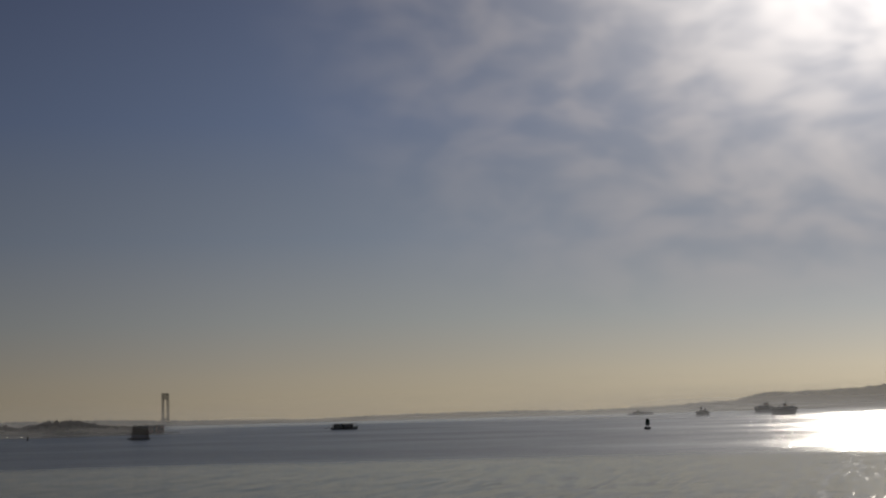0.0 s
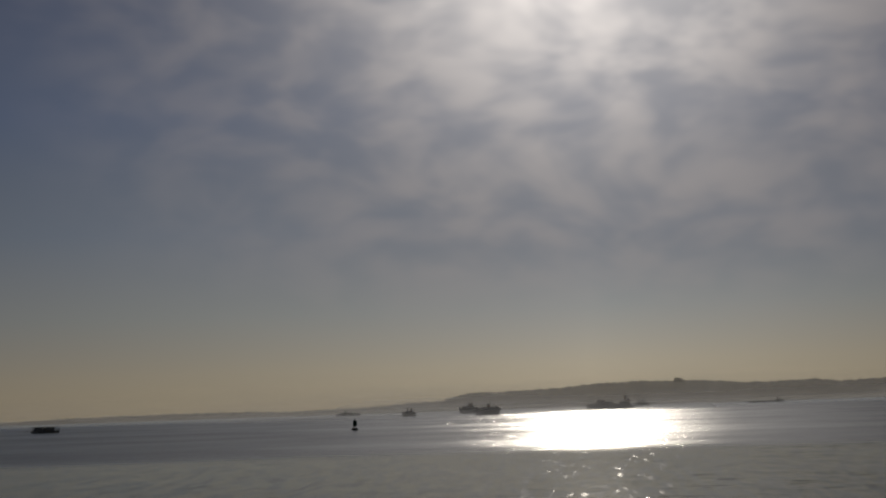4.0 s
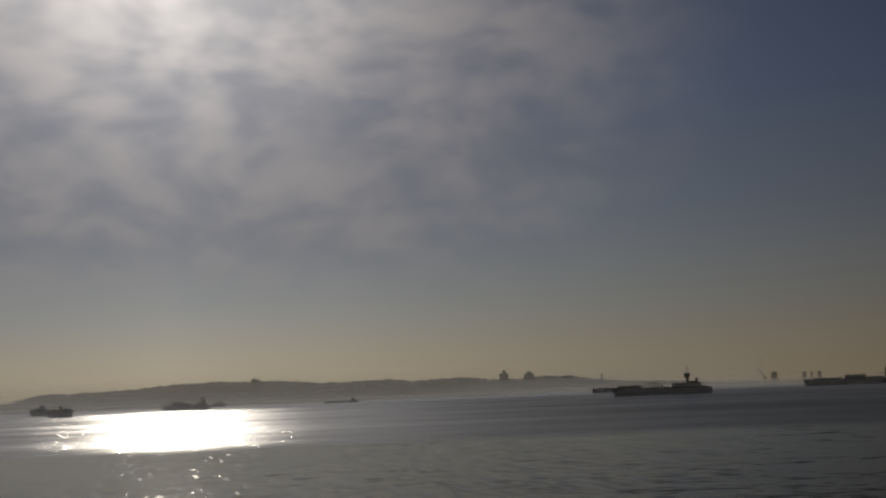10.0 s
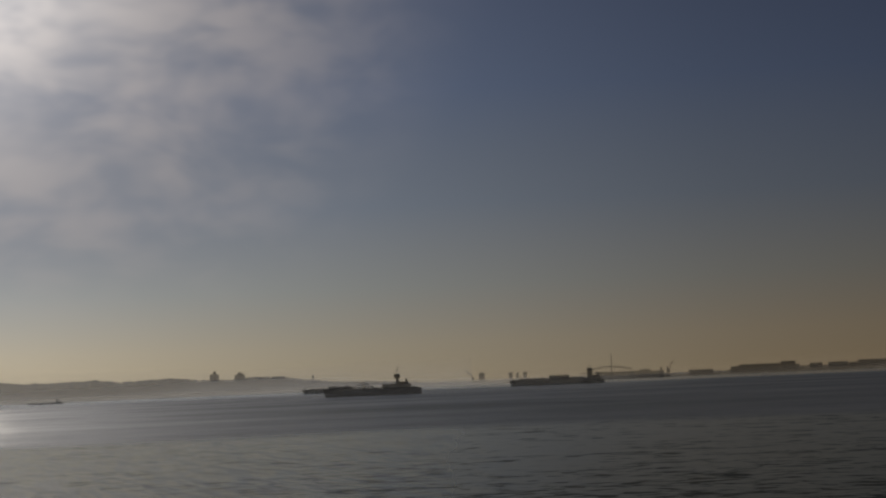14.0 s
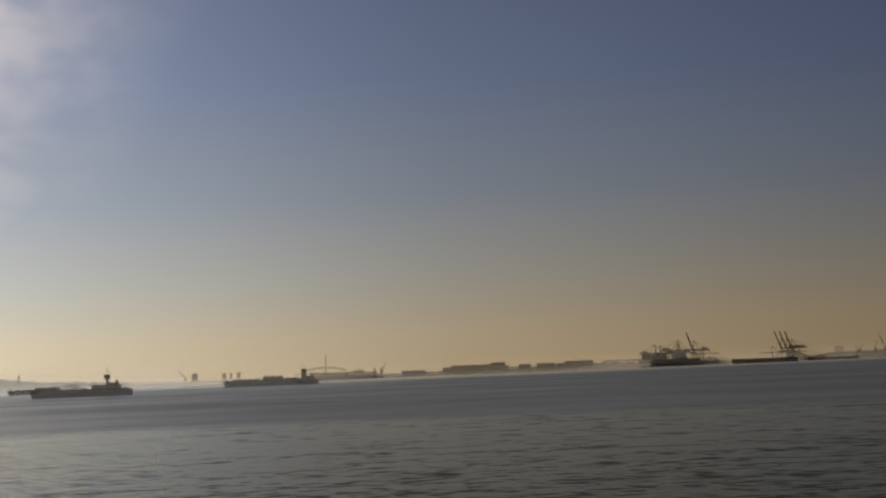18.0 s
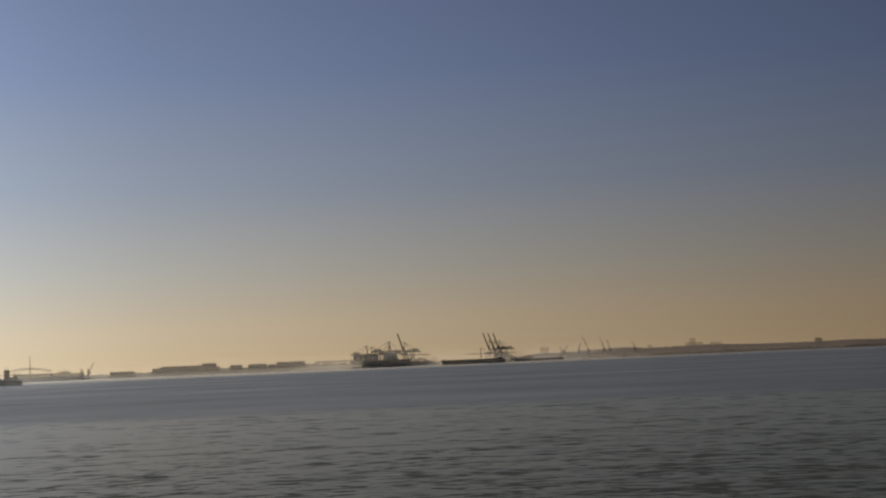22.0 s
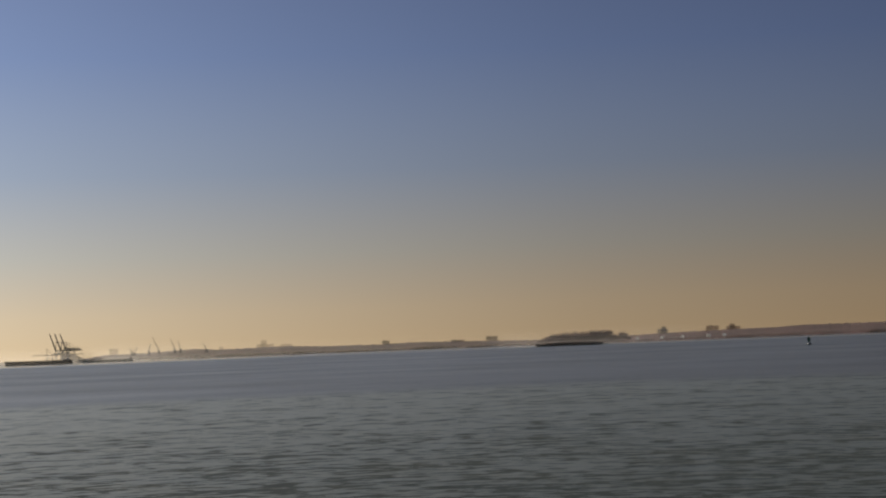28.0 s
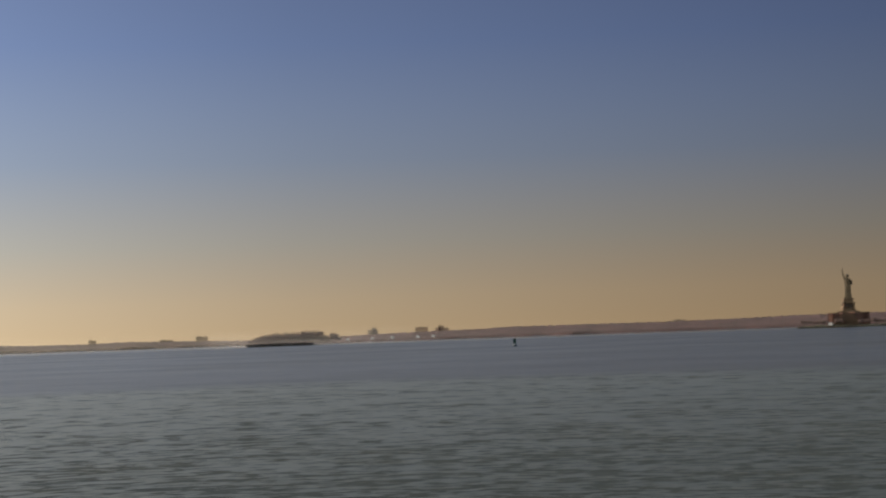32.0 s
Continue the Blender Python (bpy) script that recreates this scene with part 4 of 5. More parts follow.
def caisson(az, d, far=2000):
    t = thing("mooring_caisson", "dark square steel caisson with a stepped foot", "caisson", place(az, d))
    part("body", Shape().loft([[(-4.7, -3.4, -1.0), (4.4, -3.4, -1.0), (4.4, 3.4, -1.0), (-4.7, 3.4, -1.0)], [(-4.4, -3.3, 1.2), (4.2, -3.3, 1.2), (4.2, 3.3, 1.2), (-4.4, 3.3, 1.2)], [(-3.5, -3.2, 6.55), (4.0, -3.2, 6.55), (4.0, 3.2, 6.55), (-3.5, 3.2, 6.55)]]), paint("rust", far), t)
    part("foot", Shape().box(-6.2, 4.9, -3.8, 3.8, -1.0, 1.0, 0.15, soft=0.15), paint("rust", far), t)
    part("cap", Shape().box(-3.6, 4.1, -3.5, 3.5, 6.5, 6.8, soft=0.08), paint("concrete", far), t)
    rib = part("sheet_rib", Shape().box(-3.3, -2.9, -3.42, -3.15, 1.2, 6.4, soft=0.05), paint("black", far), t)
    for i in range(1, 9):
        same(rib, i * 0.8)
    part("ladder", Shape().tube((2.9, -3.5, 0.5), (2.9, -3.4, 7.4), 0.05, n=5).tube((3.4, -3.5, 0.5), (3.4, -3.4, 7.4), 0.05, n=5), paint("steel", far), t)
    bol = part("bollard", Shape().lathe([(0.3, 6.8), (0.25, 7.2), (0.4, 7.3), (0.35, 7.45)], 10, -2.4, -2.0), paint("steel", far), t)
    same(bol, 4.6)


# 3700 picks a see-through share for haze; the caisson stands 806 m off
caisson(-10.66, 806, 3700)


def pier_shed(az, d):
    t = thing("pier_shed", "brown-red brick shed on a timber pier", "shed", place(az, d))
    part("wall", Shape().box(-5.6, 5.6, -4.5, 4, 0.3, 5.9, soft=0.1), paint("brick", 1500), t)
    part("roof", Shape().prism([(-5.9, 5.8), (5.9, 5.8), (5.9, 6.05), (0, 6.6), (-5.9, 6.05)], -4.8, 4.3), paint("roof", 1500), t)
    for x in (-3.6, -1.0, 1.6, 4.0):
        w = part("window", Shape().box(x - 0.55, x + 0.55, -4.56, -4.48, 3.0, 4.6, soft=0.02), GLASS, t)
        part("sill", Shape().box(x - 0.65, x + 0.65, -4.66, -4.48, 2.88, 3.0, soft=0.02), paint("concrete", d), w)
    part("pier_deck", Shape().box(-6, 17, -5.4, 4.6, 0.9, 1.25, soft=0.05), paint("timber", d), t)
    pile = part("pile", Shape().tube((-5.5, -4.2, -1.5), (-5.5, -4.2, 1.2), 0.2, n=7), paint("timber", d), t)
    for i in range(1, 10):
        same(pile, i * 2.4)


pier_shed(-10.12, 1190)
hut_lamps = [(-15.08, 1130), (-14.64, 1130)]
for az, d in hut_lamps:
    t = thing("shore_lamp", "small lit lamp on a short post at the water's edge", "lamp", place(az, d))
    part("post", Shape().tube((0, 0, -0.5), (0, 0, 0.9), 0.12), paint("steel", d), t)
    part("lamp_head", Shape().lathe([(0.08, 0.85), (0.15, 0.95), (0.15, 1.2), (0.08, 1.3)], 10), LAMP, t, "lit white lamp")


# ---- the suspension bridge's tower across the narrows ----
def bridge_tower(az, d, top, wide):
    t = thing("bridge_tower", "tall pale steel suspension bridge tower with two legs", "bridge tower", place(az, d))
    w = wide / 2
    for x in (-w - 0.5, w - 7.8):
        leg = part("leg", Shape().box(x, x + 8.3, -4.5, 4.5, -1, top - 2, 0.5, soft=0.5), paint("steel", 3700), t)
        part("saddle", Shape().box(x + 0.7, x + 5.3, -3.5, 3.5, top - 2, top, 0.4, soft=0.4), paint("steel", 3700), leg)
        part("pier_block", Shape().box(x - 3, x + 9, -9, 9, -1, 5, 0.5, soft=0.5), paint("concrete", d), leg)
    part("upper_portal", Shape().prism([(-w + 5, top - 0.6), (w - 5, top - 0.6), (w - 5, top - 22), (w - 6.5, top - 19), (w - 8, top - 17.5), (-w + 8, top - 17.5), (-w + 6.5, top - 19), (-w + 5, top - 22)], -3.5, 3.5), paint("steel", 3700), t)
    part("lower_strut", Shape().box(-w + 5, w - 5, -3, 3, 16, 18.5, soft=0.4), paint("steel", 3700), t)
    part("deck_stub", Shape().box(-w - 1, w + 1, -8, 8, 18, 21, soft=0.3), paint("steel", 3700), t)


bridge_tower(-9.795, 4420, lift_of(1.052, 4420), 20.5)


# ---- the far shore: towers on the hill, tanks, cranes, sheds ----
def block(az, az2, d, top, foot, label, mat="brick", steps=(), depth=18, name="apartment_building", storeys=None, group="", category="building", far=0):
    """A building between two bearings: walls, roof edge, penthouses (x0, x1 as shares of its width, rise), stair heads."""
    mid = (az + az2) / 2
    w = d * math.tan(radians(az2 - az)) / 2
    t = thing(name, label, category, place(mid, d), group)
    wall = part("wall", Shape().box(-w, w, -depth / 2, depth / 2, foot, top, soft=0.3), paint(mat, far or d), t)
    part("roof", Shape().box(-w - 0.3, w + 0.3, -depth / 2 - 0.3, depth / 2 + 0.3, top, top + 0.7, soft=0.15), paint("roof", d), t)
    rows = storeys or max(1, min(5, int((top - foot) / 4)))
    cols = max(3, min(9, int(w / 2.2)))
    first = None
    for j in range(rows):
        for i in range(cols):
            x, z = -w + 2 * w * (i + 0.5) / cols, foot + (top - foot) * (j + 0.35) / rows
            if first is None:
                first, at = part("window", Shape().box(x - 0.55, x + 0.55, -depth / 2 - 0.05, -depth / 2 + 0.1, z, z + 1.5), paint("steel", 4800 if d > 2000 else d), wall), (x, z)
            else:
                same(first, x - at[0], 0, z - at[1])
    for u0, u1, rise in steps:
        part("penthouse", Shape().box(-w + 2 * w * u0, -w + 2 * w * u1, -depth * 0.3, depth * 0.3, top + 0.6, top + rise, 0.2, soft=0.25), paint(mat, d), t)
    return t


H = 4690
block(26.845, 27.165, H, lift_of(0.63, H), lift_of(0.40, H), "tall brick apartment tower on the hill's crest", steps=((0.36, 0.7, 9.5), (0.05, 0.2, 2)))
block(27.705, 28.07, H, lift_of(0.585, H), lift_of(0.42, H), "broad brick apartment block on the hill's crest", steps=((0.2, 0.82, 4.5), (0.35, 0.6, 8)))
block(28.5, 28.75, H, lift_of(0.47, H), lift_of(0.40, H), "low building among trees on the hill", "stone")
block(29.0, 29.45, H, lift_of(0.475, H), lift_of(0.41, H), "low long building on the hill", "concrete")
block(18.15, 18.45, H, lift_of(0.77, H), lift_of(0.66, H), "low building crowning the hill among trees", "stone", steps=((0.25, 0.6, 2.4),))
t = thing("lighthouse", "slim hazy lighthouse tower on the shore hill", "lighthouse", place(30.425, H))
top = lift_of(0.50, H)
part("tower", Shape().lathe([(4.2, lift_of(.2, H)), (3.2, lift_of(.3, H)), (2.6, top - 6), (3.4, top - 5.6), (3.4, top - 5)], 14), paint("stone", H), t)
cap = part("lantern_room", Shape().lathe([(2.1, top - 5), (2.1, top - 2.2), (2.5, top - 2), (1.0, top - 0.6), (0.1, top)], 12), paint("steel", H), t)
part("gallery_rail", Shape().ring((0, 0, top - 4.2), 3.3, 0.12, 14, "z"), paint("steel", H), cap)


def tank(az, d, wide, top, label, legs=True):
    t = thing("water_tank", label, "water tank", place(az, d))
    low = top * 0.62 if legs else 0
    part("drum", Shape().lathe([(wide * 0.42, low), (wide / 2, low + 1), (wide / 2, top - 3), (wide * 0.3, top - 1), (0.3, top)], 16), paint("grey", d), t)
    if legs:
        for i in range(6):
            a = i * math.pi / 3
            part("leg", Shape().tube((wide * 0.46 * math.cos(a), wide * 0.46 * math.sin(a), 0), (wide * 0.44 * math.cos(a), wide * 0.44 * math.sin(a), low + 1), 0.7, n=6), paint("steel", d), t)
    part("ladder_cage", Shape().box(-0.6, 0.6, -wide / 2 - 0.9, -wide / 2 + 0.2, 0, top - 3), paint("steel", d), t)


D = 4300
flat = [(35.2, 5.0), (36.5, 7.0), (38.2, 6.0), (42, 6.5), (44.5, 6.0), (46.5, 9.0), (48, 13.0), (50.5, 13.5), (51.8, 11.0), (55.5, 8.0), (58, 9.0), (59.5, 12.0)]
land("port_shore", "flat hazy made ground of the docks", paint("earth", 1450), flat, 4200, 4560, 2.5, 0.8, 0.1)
tank(36.345, 4590, 17, lift_of(0.325, 4590), "hazy round storage tank by the docks", False)
for a, b, e in ((37.29, 37.43, .275), (37.56, 37.64, .265), (37.80, 37.93, .28)):
    block(a, b, D, lift_of(e, D), 4, "slim hazy silo block by the docks", "concrete", name="silo", depth=10, group="silos", category="silo")


def jib_crane(az, d, foot, post, tip, reach, label):
    """A level-luffing quay crane: portal, cab, jib and stays."""
    t = thing("jib_crane", label, "crane", place(az, d), "harbour cranes")
    for x in (-4, 4):
        for y in (-4, 4):
            part("portal_leg", Shape().tube((x, y, foot), (x * 0.6, y * 0.6, foot + (post - foot) * 0.55), 0.8, 0.7, 6), paint("steel", d), t)
    part("machine_house", Shape().box(-3.6, 3.6, -3.2, 3.2, foot + (post - foot) * 0.55, post, 0.3, soft=0.4), paint("grey", d), t)
    jib = part("jib", Shape().tube((0, -0.9, post - 2), (reach, 0, tip), 0.9, 0.5, 6).tube((0, 0.9, post - 2), (reach, 0, tip), 0.9, 0.5, 6), paint("steel", d), t)
    part("stay", Shape().tube((-1, 0, post + 7), (reach * 0.8, 0, post + (tip - post) * 0.8), 0.3, n=5), paint("steel", d), jib)
    part("apex", Shape().tube((-2.5, 0, post - 1), (-1, 0, post + 7.5), 0.8, 0.5, 6), paint("steel", d), t)


jib_crane(36.03, D, 3, lift_of(0.17, D), lift_of(0.46, D), -20, "hazy dock crane with its jib raised")
jib_crane(42.87, D, 3, lift_of(0.16, D), lift_of(0.49, D), 13, "hazy dock crane beside a floating dock")


def arch_bridge(az0, az1, d):
    mid = (az0 + az1) / 2
    w = d * math.tan(radians(az1 - az0)) / 2
    t = thing("arch_bridge", "faint steel arch bridge in the mist", "bridge", place(mid, d))
    pts = [(w * (-1 + i / 10), 24 + 9 * (1 - (-1 + i / 10) ** 2)) for i in range(21)]
    for dz, nm in ((0, "arch_rib"), (3.2, "upper_chord")):
        s = Shape()
        for (xa, za), (xb, zb) in zip(pts, pts[1:]):
            s.tube((xa, 0, za + dz), (xb, 0, zb + dz), 0.8, n=5)
        part(nm, s, paint("steel", d), t)
    part("deck", Shape().box(-w * 1.4, w * 1.4, -4, 4, 17.5, 19.5), paint("steel", d), t)
    for x, z in pts[2:-2:2]:
        part("hanger", Shape().tube((x, 0, 19), (x, 0, z), 0.3, n=5), paint("steel", d), t)
    for x in (-w, w):
        part("pier", Shape().box(x - 3, x + 3, -5, 5, -1, 20, 0.6, soft=0.4), paint("concrete", d), t)


arch_bridge(40.1, 41.6, 4650)
t = thing("radio_mast", "thin hazy lattice mast beyond the docks", "mast", place(40.9, 4600))
part("lattice", Shape().tube((-2.2, 0, 0), (0, 0, lift_of(.8, 4600)), 0.5, 0.3, 5).tube((2.2, 0, 0), (0.3, 0, lift_of(.8, 4600)), 0.5, 0.3, 5).tube((0, 3, 0), (0, 0.2, lift_of(.8, 4600)), 0.5, 0.3, 5), paint("steel", 4600), t)
part("brace", Shape().box(-1.7, 1.7, -0.3, 1.4, 20, 21).box(-1.2, 1.2, -0.3, 1.0, 36, 37), paint("steel", 4600), t)

# a ship in a floating dock
long_vessel(41.55, 4120, 165, 20, 16.5, "hazy grey ship lying at the docks", (22, 50), "grey", -1, "grey", 2)
t = thing("floating_dock", "hazy steel floating dock with tall side walls", "dock", place(42.72, 4140))
part("pontoon", Shape().box(-14, 14, -20, 20, -1, 4, soft=0.4), paint("steel", 4140), t)
for x in (-10, 6):
    wing = part("wing_wall", Shape().box(x, x + 4.5, -18, 18, 3.9, lift_of(.22, 4140), soft=0.3), paint("steel", 4140), t)
    part("control_cabin", Shape().box(x + 0.5, x + 4, -4, 4, lift_of(.22, 4140), lift_of(.26, 4140), soft=0.2), paint("grey", 4140), wing)

# warehouses along the quays: bearings, tops
for a, b, e, e2, mat, label in ((45.0, 45.28, .155, 0, "deck", "low hazy store on the quay"), (45.285, 46.69, .205, 0, "deck", "long hazy warehouse on the quay"), (46.7, 47.2, .262, 0, "deck", "taller hazy warehouse on the quay"), (47.2, 47.33, .15, 0, "steel", "small hazy store at the quay's end"),
                               (47.68, 48.1, .165, 0, "deck", "low hazy shed on the quay"), (48.3, 48.95, .172, 0, "steel", "low hazy shed beside the pier"), (49.0, 49.27, .14, 0, "deck", "small hazy quay store"), (49.28, 50.28, .205, 0, "deck", "broad hazy warehouse before the cranes"), (43.55, 44.4, .10, 0, "steel", "low hazy sheds on a spit")):
    block(a, b, D, lift_of(e, D), 3, label, mat, steps=((0.08, 0.14, 1.6), (0.6, 0.66, 1.2)) if b - a > 0.3 else (), name="warehouse", storeys=2, depth=40, group="quay warehouses", category="warehouse", far=1450)


def gantry(d, raised, label):
    """A ship-to-shore container crane at the origin; its boom lies along x."""
    t = thing("container_crane", label, "crane", Matrix.Identity(4), "container cranes")
    k = d / 4300
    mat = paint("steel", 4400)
    deck = 31 * k
    for x in (-9 * k, 9 * k):
        for y in (-7 * k, 7 * k):
            part("leg", Shape().tube((x, y, 2), (x * 0.95, y * 0.8, deck), 1.1 * k, 0.9 * k, 6), mat, t)
        part("sill_beam", Shape().box(x - k, x + k, -8 * k, 8 * k, 8 * k, 10 * k), mat, t)
        part("portal_beam", Shape().box(x - 0.9 * k, x + 0.9 * k, -6.5 * k, 6.5 * k, 18 * k, 20 * k), mat, t)
    part("leg_brace", Shape().tube((-9 * k, -6.5 * k, 9 * k), (9 * k, -6 * k, 28 * k), 0.6 * k, n=5), mat, t)
    part("main_girder", Shape().box(-30 * k, 11 * k, -2.5 * k, 2.5 * k, deck - k, deck + 2.0 * k, soft=0.3), mat, t)
    part("machinery_house", Shape().box(-24 * k, -10 * k, -4 * k, 4 * k, deck + 2 * k, deck + 6.5 * k, soft=0.4), paint("grey", d), t)
    apex = (8 * k, 0, deck + 22 * k)
    part("apex_frame", Shape().tube((10 * k, -3 * k, deck), apex, 0.8 * k, 0.6 * k, 6).tube((10 * k, 3 * k, deck), apex, 0.8 * k, 0.6 * k, 6).tube((-6 * k, 0, deck + 2 * k), apex, 0.7 * k, 0.5 * k, 6), mat, t)
    tip = (24 * k, 0, deck + 41 * k) if raised else (52 * k, 0, deck + k)
    boom = part("boom", Shape().tube((10 * k, -1.6 * k, deck + k), (tip[0], -1.2 * k, tip[2]), 1.5 * k, 1.1 * k, 6).tube((10 * k, 1.6 * k, deck + k), (tip[0], 1.2 * k, tip[2]), 1.5 * k, 1.1 * k, 6), mat, t)
    part("boom_stay", Shape().tube(apex, ((10 * k + tip[0]) / 2, 0, (deck + tip[2]) / 2), 0.4 * k, n=5), mat, boom)
    part("back_stay", Shape().tube(apex, (-28 * k, 0, deck + 2 * k), 0.4 * k, n=5), mat, t)
    part("cab", Shape().box(2 * k, 5 * k, -3 * k, -0.5 * k, deck - 4 * k, deck - k, soft=0.2), paint("white", d), t)
    return t


def heap(az, d, left, right, top, label):
    """A long heap of bulk goods, steeper at one end."""
    t = thing("bulk_heap", label, "heap", place(az, d), "bulk heaps")
    s = Shape()
    rings = []
    for i in range(15):
        u = i / 14
        x = -left + (left + right) * u
        z = top * min(1.0, (x + left) / left if x < 0 else (right - x) / right) ** 0.8 + 0.8 * noise.noise((x * 0.1, az, 0))
        z = max(0.3, z)
        rings.append([(x, -z * 1.3 - 1, 2.0), (x, -z * 0.6, 2 + z * 0.6), (x, 0, 2 + z), (x, z * 0.6, 2 + z * 0.6), (x, z * 1.3 + 1, 2.0)])
    s.loft(rings)
    part("heap", s, paint("deck", 4400), t)


heap(57.1, 4270, 22, 58, lift_of(.32, 4270) - 2, "hazy heap of bulk goods behind a moored ship")


up, down = gantry(D, True, "hazy container crane with its boom raised"), gantry(D, False, "hazy container crane with its boom lowered")
# a crane is 65 m to its apex as built; the scale brings each to its height
for az, e, turn, model, squash in ((52.33, .66, 20, down, 0.6), (52.75, .62, 160, down, 0.58), (53.12, .78, 25, down, 0.68), (53.32, .62, 155, down, 0.55), (54.0, .52, 12, down, 0.5), (53.9, 1.025, 158, up, 0.9),
                                   (56.89, .935, 162, up, 0.83), (57.06, .928, 162, up, 0.83), (57.235, .92, 162, up, 0.83), (56.55, .42, 172, down, 0.55), (57.1, .43, 8, down, 0.55)):
    top = lift_of(e, 4230)
    k = top / (72 if model is up else 53)
    copy_thing(model, place(az, 4230, turn) @ Matrix.Diagonal((k * (1 if model is up else 1.1), k, k, 1)))
drop_models([up, down])


def container_stack(az, d, rows, tiers, colour, z):
    t = thing("container_stack", f"stack of {colour} shipping containers on the quay", "containers", place(az, d, 0, z), "container stacks")
    first = None
    for i in range(rows):
        for j in range(tiers - (i % 2)):
            if first is None:
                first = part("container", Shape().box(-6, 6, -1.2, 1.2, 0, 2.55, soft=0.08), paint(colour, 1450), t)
            else:
                same(first, 12.6 * i, 0, 2.6 * j) if (i or j) else None


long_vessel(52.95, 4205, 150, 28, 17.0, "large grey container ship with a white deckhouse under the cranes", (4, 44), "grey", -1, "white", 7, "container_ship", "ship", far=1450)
rng = random.Random(12)
heap(54.3, 4260, 30, 45, lift_of(.18, 4260) - 2, "hazy heap of bulk goods beside the container ship")
for row in (-9, 0, 9):
    for i in range(5):
        container_stack(52.06 + 0.175 * i, 4205 + row, 1, rng.randint(4, 5), rng.choice(["grey", "steel", "rust", "blue", "brick"]), 18.28)
block(50.65, 51.9, D, lift_of(.172, D), lift_of(.13, D), "long high conveyor bridge of the pier", "steel", name="conveyor", storeys=1, depth=6, category="conveyor")
for i in range(7):
    az = 50.72 + i * 0.19
    t = thing("conveyor_post", "steel trestle of the pier's conveyor", "trestle", place(az, D), "conveyor trestles")
    part("trestle_leg", Shape().tube((-2, 0, 0), (0, 0, lift_of(.135, D)), 0.6, n=5).tube((2, 0, 0), (0, 0, lift_of(.135, D)), 0.6, n=5), paint("steel", D), t)

for az, e0, e1, reach in ((59.40, .2, .385, 9), (59.9, .22, .46, 4), (60.23, .24, .70, -16), (60.78, .25, .62, -11), (60.98, .25, .55, -8), (61.86, .22, .455, -10), (59.32, .2, .36, -8)):
    jib_crane(az, 4420, 6, lift_of(e0, 4420), lift_of(e1, 4420), reach, "hazy tall harbour crane behind the shore")

# ---- the low far shore beyond the port ----
SHORE = material("winter_scrub", (0.10, 0.058, 0.046), 0.95, 0.24, grain=9, vary=0.35)
land("far_low_shore", "low hazy brown winter shore with scrub", SHORE, [(a, lift_of(e, 4450)) for a, e in ((57.6, .02), (58.4, .14), (59.6, .15), (60.6, .2), (61.5, .24), (62.3, .18), (64.5, .22), (66, .165), (68, .15), (69, .18), (71, .15), (72.7, .105), (74, .09), (77, .13), (79, .19))], 4350, 4700, 2.5, 2.2, 0.02)
for a, b, e, mat, label in ((62.3, 62.45, .26, "brick", "hazy square building on the low shore"), (63.6, 64.2, .30, "brownstone", "hazy long building on the low shore"), (63.75, 63.95, .43, "brownstone", "hazy tower block on the low shore"), (64.45, 64.85, .275, "brick", "hazy brick building on the low shore"),
                            (68.0, 68.25, .26, "deck", "hazy small building on the low shore"), (70.4, 70.88, .19, "deck", "hazy low hall on the shore"), (71.65, 72.06, .272, "deck", "hazy square brick block on the shore"), (58.55, 58.85, .33, "deck", "hazy silo building among the port cranes")):
    d = 4530 if a > 66 else 4760
    block(a, b, d, lift_of(e, d), 4, label, mat, name="shore_building", depth=25, steps=((0.15, 0.45, 2.0),), group="buildings on the far shore", far=3000 if a > 66 else 0)


def wood_belt(name, label, spans, d, mat, seed, n):
    """Far woods as one body of many small ragged clumps: spans of (bearing, crest)."""
    rng = random.Random(seed)
    a0, a1 = spans[0][0], spans[-1][0]
    ico = bmesh.new()
    bmesh.ops.create_icosphere(ico, subdivisions=1, radius=1.0)
    base = [v.co.copy() for v in ico.verts]
    tri = [[v.index for v in f.verts] for f in ico.faces]
    ico.free()
    verts, faces = [], []
    for i in range(n):
        a = rng.uniform(a0, a1)
        top = np.interp(a, [s[0] for s in spans], [s[1] for s in spans])
        r = rng.uniform(0.9, 2.6)
        z = top * (1 - 0.22 * rng.random() ** 2) - r * 0.5
        c = polar(a, d + rng.uniform(-30, 30), z)
        k = len(verts)
        for b in base:
            q = r * rng.uniform(0.6, 1.2)
            verts.append((c.x + b.x * q * 1.15, c.y + b.y * q * 1.15, c.z + b.z * q * 0.85))
        faces += [[k + j for j in f] for f in tri]
    me = bpy.data.meshes.new(name)
    me.from_pydata(verts, [], faces)
    me.materials.append(mat)
    return tagged(new(name, me), label, "woods", kind="stuff")


wood_belt("dock_scrub", "hazy scrub and heaps along the docks", [(43.6, 9), (45.1, 12), (47.2, 15), (48.4, 15), (50.3, 17), (52.0, 14)], 4340, SHORE, 8, 420)
wood_belt("far_scrub", "hazy brown winter scrub along the low shore", [(59.6, 16), (62, 18), (64.5, 20), (66, 18), (69, 18), (72.7, 14), (77, 17)], 4500, SHORE, 5, 700)

# ---- the wooded islet behind the long barge ----
D = 3400
land("islet", "low islet of brown earth and scrub with bare trees", paint("winter", 3400), [(73.35, 2), (73.8, 9), (74.3, 14), (75.0, 15), (75.9, 17), (76.1, 9), (76.8, 1.5)], 3360, 3520, 1.0, 1.6, 0.03)
models = [tree_mesh(20 + i, 14, 13, 3400, "winter") for i in range(4)]
